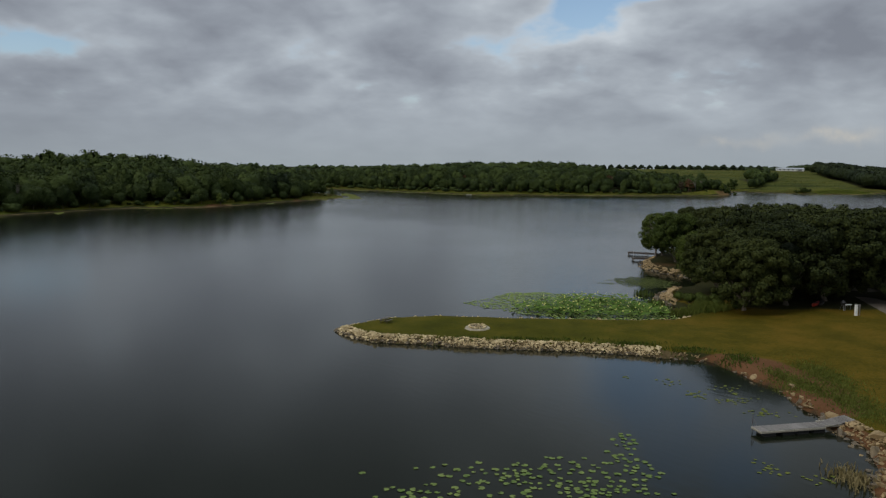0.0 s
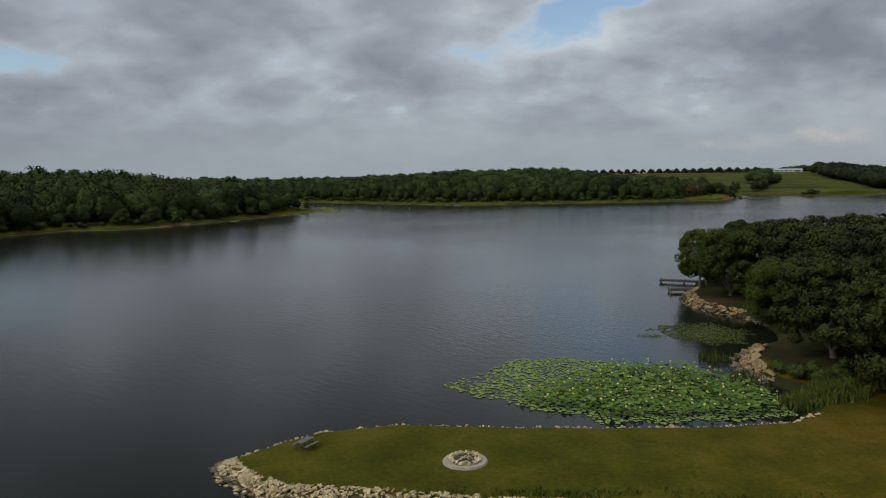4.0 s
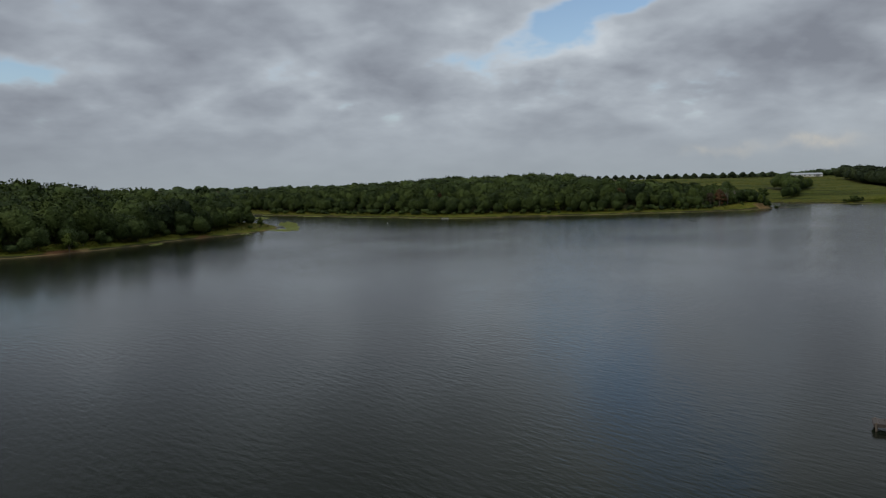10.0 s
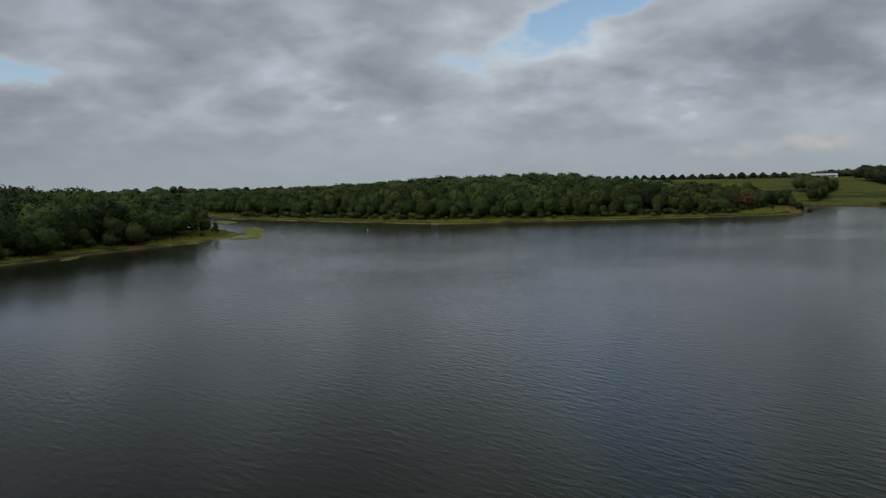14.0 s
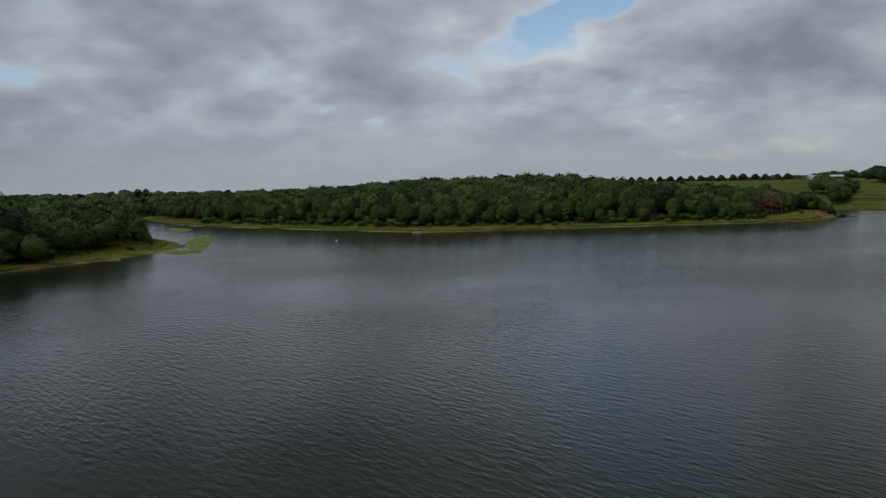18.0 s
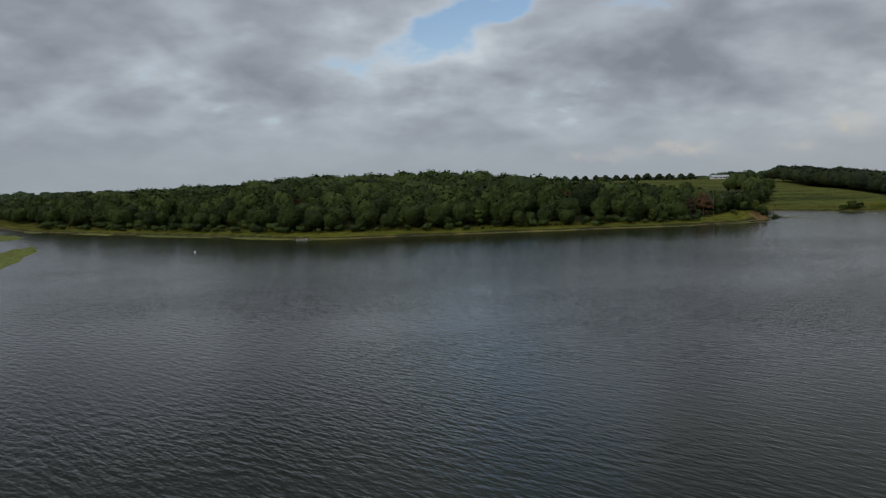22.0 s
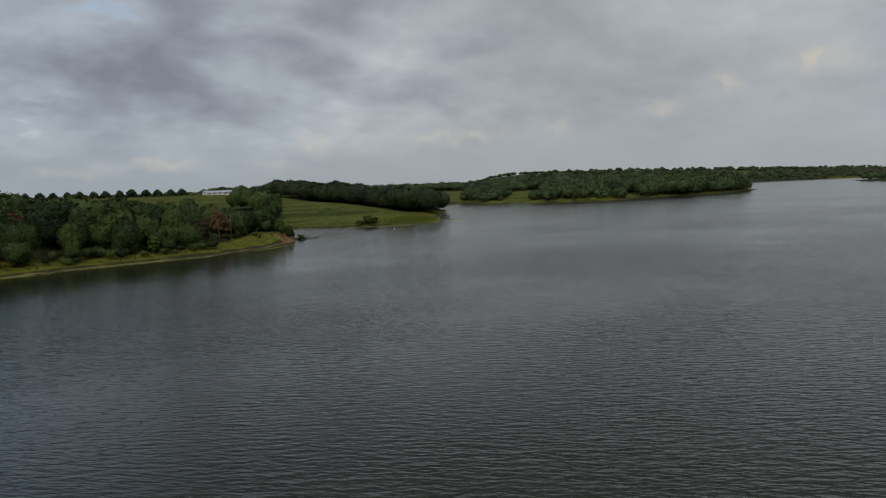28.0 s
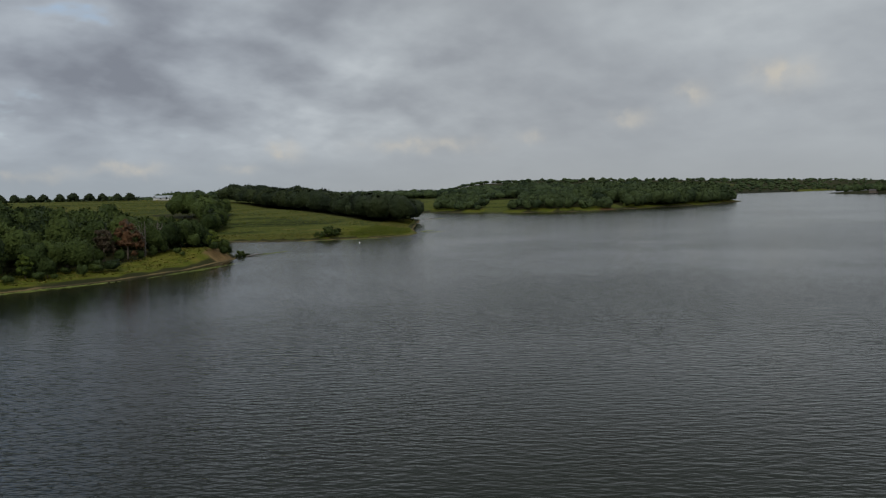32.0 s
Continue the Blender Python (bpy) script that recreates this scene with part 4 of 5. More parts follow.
def box(w, d, h, at=(0, 0, 0), bevel=0.0, turn=0.0, tilt=0.0):
    """A box on its base centre, with its edges taken off."""
    bm = bmesh.new()
    bmesh.ops.create_cube(bm, size=1.0, matrix=Matrix.Translation(at) @ Euler((tilt, 0, turn)).to_matrix().to_4x4() @ Matrix.Translation((0, 0, h / 2)) @ Matrix.Diagonal((w, d, h, 1)))
    if bevel:
        bmesh.ops.bevel(bm, geom=bm.edges[:], offset=bevel, segments=1, affect="EDGES")
    return bm


def rod(a, b, radius, sides=8, radius2=None):
    """A round bar from a to b."""
    bm = bmesh.new()
    a, b = Vector(a), Vector(b)
    m = Matrix.Translation((a + b) / 2) @ (b - a).to_track_quat("Z", "Y").to_matrix().to_4x4()
    bmesh.ops.create_cone(bm, cap_ends=True, segments=sides, radius1=radius, radius2=radius if radius2 is None else radius2, depth=(b - a).length, matrix=m)
    return bm


def thing(name, x, y, z, turn, label, category, group=""):
    root = new(name)
    root.matrix_basis = pose(x, y, z, 0, 0, turn)
    return tagged(root, label, category, group)


def bare_tree(name, seed, height, label, mat=DEADWOOD, leaf=None, leaf_from=0.2):
    """A leafless or half-dead tree: trunk, forking limbs and twigs."""
    r = np.random.default_rng(seed)
    root = new(name)
    mesh_object("trunk", *tube([(0, 0, -0.3), (0.1, 0, height * 0.35), (0.2, 0.1, height * 0.9)], [0.22, 0.15, 0.03]), (mat,), True, root)
    for k in range(9):
        z0 = height * r.uniform(0.25, 0.75)
        a = r.uniform(0, 6.3)
        out = (height - z0) * r.uniform(0.3, 0.55)
        tip = (math.cos(a) * out, math.sin(a) * out, z0 + out * r.uniform(0.8, 1.5))
        mid = (tip[0] * 0.45, tip[1] * 0.45, z0 + (tip[2] - z0) * 0.35)
        pieces = [tube([(0.1, 0, z0), mid, tip], [0.09, 0.055, 0.02], 5)]
        for _ in range(3):
            q = r.normal(size=3) * 0.9
            pieces.append(tube([mid, (mid[0] + q[0], mid[1] + q[1], mid[2] + abs(q[2]) + 0.6)], [0.04, 0.012], 4))
        mesh_object("limb", *joined(pieces), (mat,), True, root)
    if leaf:
        v, f = crown_leaves(r, height, height * 0.78, height * leaf_from * 0.4, 40, 40, 0.17, peak=0.35, bulk=(0.12, 0.12))
        mesh_object("crown", v, f, (leaf,), False, root)
    return tagged(root, label, "tree")


def stand(ob, x, y, turn=0.0, s=1.0):
    ob.matrix_basis = Matrix.Translation((x, y, ground_at(x, y))) @ Euler((0, 0, turn)).to_matrix().to_4x4() @ Matrix.Diagonal((s, s, s, 1))
    return ob


stand(bare_tree("dying_tree", 5, 9.5, "dying tree with rust-red leaves near the bank", BARK, LEAF_RED, 0.06), 142.6, 483.5)
stand(bare_tree("dying_tree", 6, 7.5, "withered grey-brown tree beside the red one", BARK, LEAF_DRY, 0.15), 138.2, 485.0)
stand(bare_tree("dying_tree", 7, 9.0, "orange-red dying tree within the green wood", BARK, LEAF_RED, 0.45), 94.1, 491.5)
stand(bare_tree("dying_tree", 8, 8.0, "dark red small tree at the wood's edge", BARK, LEAF_RED, 0.2), 0.5, 499)
for k, (x, y, h, note) in enumerate([(147.5, 485.5, 8.5, "grey leafless tree at the edge of the wood"), (151.5, 487.0, 7.5, "thin grey leafless tree beside the bank"), (86.0, 515.0, 12.5, "grey bare crown rising from the wood"),
                                     (107.0, 520.0, 12.0, "grey-brown bare crown rising from the wood"), (-121.0, 299.0, 10.5, "pale dead tree with forked branches on the western point"),
                                     (-152.5, 252.0, 9.5, "pale dead tree trunk standing at the western shore"), (35.4, 138.4, 6.2, "pale bare branches among the oaks")]):
    stand(bare_tree("dead_tree", 20 + k, h, note), x, y, k * 1.3)
# young bright trees at the edge of the far wood
BRIGHT = make_tree("young_tree", 61, 6.0, 4.2, 0.2, 16, 36, 0.34, LEAF_BRIGHT, "bright yellow-green young tree at the foot of the wood", 3, 0.12, peak=0.5, group="young trees at the water's edge")
for k, (x, y, h) in enumerate([(57, 466, 5.5), (-114, 293, 6.5), (-99, 303, 5.5), (20, 463, 4.0), (-70, 395, 4.5), (33, 464, 4.5), (165, 487, 4.5), (-84, 360, 4.5), (45, 465, 5.0), (118, 471, 4.5)]):
    put_tree(BRIGHT, k > 0, x, y, h, 6.0, k * 1.9)
for k in range(13):
    x = 600 + 25.0 * k
    y = float(np.interp(x, (600, 670, 760, 850, 916), (617, 611, 607, 620, 634))) + 5
    put_tree(BRIGHT, True, x + 6 * math.sin(5 * k), y, 2.6 + 1.6 * ((k * 7) % 5) / 4, 6.0, k * 2.3)
SILVER = make_tree("silver_shrub", 62, 3.2, 4.0, 0.1, 14, 30, 0.26, leaf_material("silver_leaves", (0.06, 0.075, 0.045), (0.11, 0.125, 0.08), (0.17, 0.185, 0.125)), "pale silvery shrub at the foot of the wood", 3, 0.08, group="silvery shrubs")
for k, (x, y) in enumerate([(49, 467), (41, 465), (52, 468), (24, 466), (31, 468)]):
    put_tree(SILVER, k > 0, x, y, 2.0 + 0.3 * (k % 3), 3.2, k)
# shrubs by the water on the far meadow
SHRUB = make_tree("shore_shrub", 63, 5.0, 7.0, 0.0, 20, 34, 0.22, LEAF_WOOD, "dark green rounded shrub beside the meadow shore", 3, 0.12, group="shrubs beside the meadow", heart=0.95)
for k, (x, y, h) in enumerate([(236.0, 528.5, 3.4), (233.0, 527.0, 3.6), (239.5, 529.0, 2.2), (229.5, 527.5, 2.0), (174.5, 490.5, 2.0), (177.5, 492.0, 1.5), (679, 789, 9.0), (660, 780, 4.0), (560, 622, 5.0), (200, 572, 5.0), (206, 585, 6.0), (192, 565, 4.5)]):
    put_tree(SHRUB, k > 0, x, y, h, 5.0, k * 2.1)
COVE_BUSH = wood_tree("cove_bush", 66, 1.6, 1.5, leaf_material("cove_bush_leaves", (0.014, 0.024, 0.004), (0.030, 0.046, 0.008), (0.058, 0.078, 0.015)), "low green bush on the bank above the lotus bed", "bushes by the lotus bed", lobes=12, leaves=900, size=0.05)
for k, (x, y, h) in enumerate([(27.0, 93.2, 1.1), (27.7, 91.4, 1.3), (28.7, 89.6, 1.4), (30.0, 88.2, 1.2), (30.6, 90.2, 1.5), (29.2, 92.0, 1.3), (32.0, 87.4, 1.0)]):
    put_tree(COVE_BUSH, k > 0, x, y, h, 1.6, k * 1.3)
# line of round-headed trees on the ridge
ROW = make_tree("ridge_tree", 64, 10.0, 16.5, 0.0, 30, 16, 0.24, LEAF_DARK, "round-headed tree in a planted row along the ridge", 3, 0.25, peak=0.8, group="row of trees on the ridge", heart=0.98, bulk=(0.2, 0.18))
ROWS_AT = np.linspace(0, 1, 44)
for k, f in enumerate(ROWS_AT):
    x, y = 345 - 372 * f, 893 + 205 * f + (0 if k % 2 else 2)
    put_tree(ROW, k > 0, x, y, 20.9 - ground_at(x, y) + 1.0 * (k == 4) - 0.3 * (k % 3 == 1), 10.0, k * 0.9)
row_hedge = np.array([(345 - 372 * f, 893 + 205 * f + 1, ground_at(345 - 372 * f, 894 + 205 * f), 0) for f in np.linspace(-0.02, 1, 95)])
woodland("ridge_hedge", row_hedge, WIDE, (2.6, 3.8), LEAF_DARK, "dark low hedge under the row of ridge trees", 27)
knob = make_tree("lone_tree", 65, 12.0, 15.0, 1.0, 26, 20, 0.3, LEAF_HAZED, "broad lone tree standing above the far wood", 4, 0.35, heart=0.95)
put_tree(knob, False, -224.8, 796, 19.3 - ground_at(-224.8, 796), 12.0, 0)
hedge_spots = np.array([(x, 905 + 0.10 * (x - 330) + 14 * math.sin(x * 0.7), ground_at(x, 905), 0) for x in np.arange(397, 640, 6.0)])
woodland("ridge_hedgerow", hedge_spots, FAR, (5, 8.5), LEAF_HAZED, "dark hedgerow and trees behind the white barn", 21)


def barn():
    """A long white farm building with a low grey roof."""
    L, W, H, R = 29.0, 11.0, 2.5, 1.6
    b = thing("farm_building", 380, 893, ground_at(380, 893) - 0.2, -14, "long white farm building with a grey roof on the ridge", "barn")
    wall = part("wall", box(L, W, H, (0, 0, 0), 0.03), WHITE, b)
    bm = bmesh.new()
    v = [bm.verts.new(p) for p in [(-L / 2 - 0.5, -W / 2 - 0.6, H - 0.1), (L / 2 + 0.5, -W / 2 - 0.6, H - 0.1), (L / 2 + 0.5, 0, H + R), (-L / 2 - 0.5, 0, H + R), (-L / 2 - 0.5, W / 2 + 0.6, H - 0.1), (L / 2 + 0.5, W / 2 + 0.6, H - 0.1)]]
    for f in ((0, 1, 2, 3), (3, 2, 5, 4), (0, 3, 4), (1, 5, 2), (0, 4, 5, 1)):
        bm.faces.new([v[i] for i in f])
    part("roof", bm, ROOF, b, "grey sheet-metal roof")
    for k in range(6):
        pane = part("window", box(1.4, 0.12, 0.9, (-11.5 + k * 4.6, -W / 2 - 0.05, 1.1)), DARKGLASS, b)
        part("sill", box(1.6, 0.2, 0.08, (-11.5 + k * 4.6, -W / 2 - 0.08, 1.01)), STEEL, pane)
    part("door", box(3.2, 0.12, 2.4, (9.5, -W / 2 - 0.06, 0.1)), STEEL, b)
    part("vent", box(0.8, 0.8, 0.7, (3, 0, H + R - 0.3)), STEEL, b)


barn()


SIDING = plain_material("brown_siding", (0.10, 0.085, 0.065), (0.17, 0.145, 0.115), 0.8, 2)


def far_house(x, y, turn, note):
    b = thing("house", x, y, ground_at(x, y), turn, note, "house")
    part("wall", box(12, 8, 4.5, (0, 0, -0.3)), SIDING, b)
    bm = bmesh.new()
    v = [bm.verts.new(p) for p in [(-6.5, -4.6, 4.1), (6.5, -4.6, 4.1), (6.5, 0, 6.9), (-6.5, 0, 6.9), (-6.5, 4.6, 4.1), (6.5, 4.6, 4.1)]]
    for f in ((0, 1, 2, 3), (3, 2, 5, 4), (0, 3, 4), (1, 5, 2), (0, 4, 5, 1)):
        bm.faces.new([v[i] for i in f])
    part("roof", bm, PLANK_DARK, b, "brown pitched roof")
    for k in range(3):
        pane = part("window", box(1.2, 0.1, 1.3, (-3.5 + 3.5 * k, -4.05, 1.3)), DARKGLASS, b)
        part("sill", box(1.4, 0.2, 0.08, (-3.5 + 3.5 * k, -4.1, 1.2)), WHITE, pane)


far_house(1585, 640, 75, "small brown house with a dark pitched roof on the far headland")


def boat():
    """A small open motor boat: hull, deck, seats, motor."""
    b = thing("motor_boat", 2.8, 449.2, 0.0, 8, "small white motor boat lying off the far bank", "boat")
    bm = bmesh.new()
    rings = []
    for x, w, k in ((-1.6, 0.6, -0.12), (-0.5, 0.68, -0.14), (0.7, 0.62, -0.12), (1.3, 0.36, -0.04), (1.7, 0.04, 0.05)):
        rings.append([bm.verts.new(p) for p in ((x, -w, 0.55 + k), (x, -w * 0.7, -0.12 + k), (x, w * 0.7, -0.12 + k), (x, w, 0.55 + k))])
    for p, q in zip(rings, rings[1:]):
        for i in range(3):
            bm.faces.new((p[i], p[i + 1], q[i + 1], q[i]))
        bm.faces.new((p[3], p[0], q[0], q[3]))
    bm.faces.new(rings[0])
    part("hull", bm, plain_material("dull_white_hull", (0.34, 0.33, 0.30), (0.48, 0.47, 0.43), 0.6, 3), b)
    part("seat", box(0.4, 1.0, 0.22, (-0.6, 0, 0.3), 0.03), PLANK_DARK, b)
    part("seat", box(0.4, 0.9, 0.22, (0.6, 0, 0.3), 0.03), PLANK_DARK, b)
    motor = part("motor", box(0.35, 0.35, 0.75, (-1.75, 0, 0.1), 0.06), BLACK, b)
    part("tiller", rod((-1.65, 0, 0.75), (-1.15, 0.1, 0.8), 0.025, 6), BLACK, motor)


boat()


def driftwood(x, y, z, turn, length, seed, note):
    """A bare fallen trunk with broken limbs, lying in the shallows."""
    r = np.random.default_rng(seed)
    d = thing("fallen_trunk", x, y, z, turn, note, "driftwood")
    mesh_object("trunk", *tube([(0, 0, 0.1), (length * 0.5, 0.15, 0.22), (length, -0.1, 0.35)], [0.2, 0.14, 0.06]), (DEADWOOD,), True, d)
    for k in range(4):
        q = length * r.uniform(0.35, 0.9)
        side = r.choice((-1, 1)) * r.uniform(0.4, 1.1)
        mesh_object("limb", *tube([(q, 0, 0.25), (q + 0.5, side, 0.5 + r.uniform(0, 0.6))], [0.06, 0.02], 5), (DEADWOOD,), True, d)


driftwood(175.0, 488.5, 0.0, 12, 6.0, 1, "grey fallen trunk lying in the water off the point")
driftwood(-67.0, 409.0, 0.05, 35, 4.0, 2, "dark fallen trunk at the edge of the creek")
driftwood(398.0, 634.0, 0.0, -8, 8.0, 3, "bare fallen trunk in the shallows below the dark wood")


def buoy(x, y):
    b = thing("buoy", x, y, 0.0, 0, "white marker buoy floating on the lake", "buoy", "marker buoys")
    part("float", rod((0, 0, -0.15), (0, 0, 0.16), 0.15, 10, 0.12), WHITE, b)
    part("spar", rod((0, 0, 0.16), (0, 0, 0.36), 0.05, 8, 0.03), WHITE, b)


buoy(-21.5, 420)
buoy(225.4, 502.4)

# ---------------------------------------------------------------- floating weed


def weed_mat(name, x, y, rx, ry, turn, seed, label, mat=LEAF_WEED):
    """A ragged mat of floating weed: many small overlapping leaves on the water."""
    r = np.random.default_rng(seed)
    area = rx * ry * 3.1
    n = int(min(2600, max(60, area * (7 if area < 60 else 4.0))))
    q = r.uniform(-1, 1, (int(n * 1.9), 2))
    a = np.arctan2(q[:, 1], q[:, 0])
    edge = 0.82 + 0.12 * np.sin(a * 3 + seed) + 0.1 * np.sin(a * 7 + seed * 2)
    q = q[np.hypot(q[:, 0], q[:, 1]) < edge][:n]
    c = np.stack([q[:, 0] * rx, q[:, 1] * ry, r.uniform(0.015, 0.06, len(q))], 1)
    nor = np.array([0, 0, 1.0]) + r.normal(size=c.shape) * 0.07
    nor /= np.linalg.norm(nor, axis=1, keepdims=True)
    v, f = diamonds(c, nor, (0.45 if area > 60 else 0.26) * r.uniform(0.6, 1.3, len(q)), r, 0.95)
    v[:, 2] = np.maximum(v[:, 2], 0.012)
    ob = mesh_object(name, v, f, (mat,))
    ob.matrix_basis = pose(x, y, 0, 0, 0, turn)
    return tagged(ob, label, "water plants", kind="stuff")


for k, (x, y, rx, ry, turn) in enumerate([(-64.5, 424, 4.5, 42, 15), (-60, 389, 5, 10, 30), (-99, 508, 5, 22, 25), (-87, 333, 2.0, 14, 20), (-70, 372, 2.0, 9, 25), (-119, 284, 11, 1.6, 3), (-140, 256, 1.8, 12, 25),
                                          (-10, 462, 16, 3.2, -42), (-40, 486, 22, 3.6, -40), (10, 450, 12, 1.8, 2), (-72, 514, 14, 3.5, -45), (70, 456, 26, 1.3, 3), (110, 460, 26, 1.3, 3), (150, 468, 16, 1.2, 24),
                                          (184, 492, 9, 1.3, 14), (284, 524, 8, 1.2, 4), (290, 533, 9, 1.5, 20), (405, 630, 10, 1.8, 5), (235, 520, 18, 1.8, -30), (-102, 540, 10, 3, -60)]):
    weed_mat("floating_weed", x, y, rx, ry, turn, 100 + k, "green mat of floating weed along the shore")

# ---------------------------------------------------------------- the spit, the cove and the cape, close to


def rock_mesh(seed, flat=0.7):
    """An angular stone: the hull of a few random points, about one metre across."""
    r = np.random.default_rng(seed)
    bm = bmesh.new()
    for p in r.normal(size=(13, 3)):
        p = p / np.linalg.norm(p) * r.uniform(0.8, 1.05)
        bm.verts.new((p[0] * 0.56, p[1] * 0.42, p[2] * 0.5 * flat))
    res = bmesh.ops.convex_hull(bm, input=bm.verts)
    bmesh.ops.delete(bm, geom=[g for g in res["geom_interior"] if isinstance(g, bmesh.types.BMVert)], context="VERTS")
    me = bpy.data.meshes.new("stone")
    bm.to_mesh(me)
    bm.free()
    return me


def with_material(me, mat):
    c = me.copy()
    c.materials.append(mat)
    return c


SHAPES = [rock_mesh(s, 0.5 + 0.12 * (s % 4)) for s in range(9)]
STONES = {m.name: [with_material(me, m) for me in SHAPES] for m in (ROCK, ROCK_WET, ROCK_TAN)}


def shore_run(points, lo, hi, count, seed):
    """Random spots along a shore line, from lo to hi metres to its left."""
    r = np.random.default_rng(seed)
    p = np.array(points, float)
    seg = np.diff(p, axis=0)
    length = np.hypot(*seg.T)
    at = np.sort(r.uniform(0, length.sum(), count))
    k = np.minimum(np.searchsorted(np.cumsum(length), at), len(seg) - 1)
    t = (at - (np.cumsum(length) - length)[k]) / length[k]
    side = np.stack([-seg[:, 1], seg[:, 0]], 1)[k] / length[k][:, None]
    off = r.uniform(lo, hi, count)
    return p[k] + seg[k] * t[:, None] + side * off[:, None], off, r


def stone_bank(name, label, runs, singles, dry=ROCK):
    """A bank of loose stones: runs of (line, lo, hi, count, size, spread, seed). The first stones are parts of their own, the rest one part."""
    bank = thing(name, 0, 0, 0, 0, label, "stone bank")
    rest = {dry.name: [], ROCK_WET.name: []}
    for line, lo, hi, count, size, spread, seed in runs:
        spots, off, r = shore_run(line, lo, hi, count, seed)
        zs = heights(spots[:, 0], spots[:, 1])[0]
        order = r.permutation(count)
        for i in order:
            s = size * float(np.exp(r.normal() * spread))
            z = max(float(zs[i]), -0.12)
            wet = z < 0.16
            m = Matrix.LocRotScale((spots[i, 0], spots[i, 1], z + s * 0.10), Euler((r.normal() * 0.35, r.normal() * 0.35, r.uniform(0, 6.3))), Vector((s, s, s * r.uniform(0.7, 1.1))))
            key = (ROCK_WET if wet and r.uniform() < 0.8 else dry).name
            me = STONES[key][int(r.integers(9))]
            if singles > 0:
                singles -= 1
                ob = new("stone", me)
                ob.parent = bank
                ob.matrix_basis = m
            else:
                v = np.array([tuple(m @ q.co) for q in me.vertices])
                f = np.array([tuple(p.vertices) for p in me.polygons if len(p.vertices) == 3])
                rest[key].append((v, f))
    for key, pieces in rest.items():
        if pieces:
            ob = mesh_object("rubble", *joined(pieces), (bpy.data.materials[key],), False, bank)
            ob["kind"] = "stuff"
    return bank


# inland lies to the left of a line that runs clockwise round the spit
SOUTH = [(-13.7, 76.0), (-13.0, 74.3), (-10.9, 72.1), (-8.9, 70.6), (-3.2, 69.7), (0.9, 68.8), (5.6, 68.3), (10.9, 67.8), (14.5, 67.2), (17.6, 66.3)]
NORTHSIDE = [(24.5, 84.0), (22.5, 82.8), (17.5, 82.0), (9.9, 82.0), (3.3, 82.5), (-3.2, 83.3), (-8.4, 81.8), (-12.1, 78.3), (-13.7, 76.0)]
stone_bank("spit_riprap", "pale limestone riprap along the grassy spit", [
    (SOUTH[2:], 0.7, 1.6, 190, 0.34, 0.3, 1), (SOUTH[:4], 0.2, 1.5, 110, 0.38, 0.3, 2),
    (SOUTH, 0.5, 1.75, 1700, 0.24, 0.28, 3), (SOUTH, 0.2, 1.0, 600, 0.14, 0.4, 4), (SOUTH, -0.3, 0.6, 70, 0.24, 0.3, 6), (NORTHSIDE, 0.6, 1.5, 420, 0.2, 0.35, 5)], 300)
stone_bank("cove_stones", "scattered tan stones along the bank beside the dock", [
    ([(23.4, 42.2), (24.1, 44.5), (24.2, 46.4), (24.0, 48.0)][::-1], -0.1, 1.9, 330, 0.27, 0.4, 11), ([(21.0, 36.0), (21.7, 39.7), (23.3, 42.0)][::-1], -0.1, 1.9, 300, 0.29, 0.4, 12),
    ([(24.2, 49.5), (23.6, 52.8), (24, 56.9)][::-1], -0.1, 1.3, 60, 0.34, 0.45, 13), ([(24, 56.9), (22.3, 62.7), (21.4, 65)][::-1], -0.4, 0.6, 24, 0.30, 0.4, 14), ([(21.4, 65), (17.6, 66.3)][::-1], -0.2, 1.2, 34, 0.3, 0.35, 15)], 300, ROCK_TAN)
stone_bank("cape_riprap", "large pale limestone slabs along the wooded cape", [
    ([(24.6, 92.5), (24.9, 94.5), (25.2, 97.3), (25.9, 99.8), (28.7, 104.0)], -1.8, 0.3, 420, 0.44, 0.45, 21),
    ([(33.6, 119.4), (31.4, 122.2), (30.4, 125.5), (30.3, 129.3), (31.5, 135), (34.5, 141)], -1.9, 0.1, 560, 0.36, 0.4, 22), ([(34.3, 114), (34.3, 117.6), (33.2, 119.8)], -0.9, 0.1, 50, 0.36, 0.3, 23)], 300, ROCK_TAN)


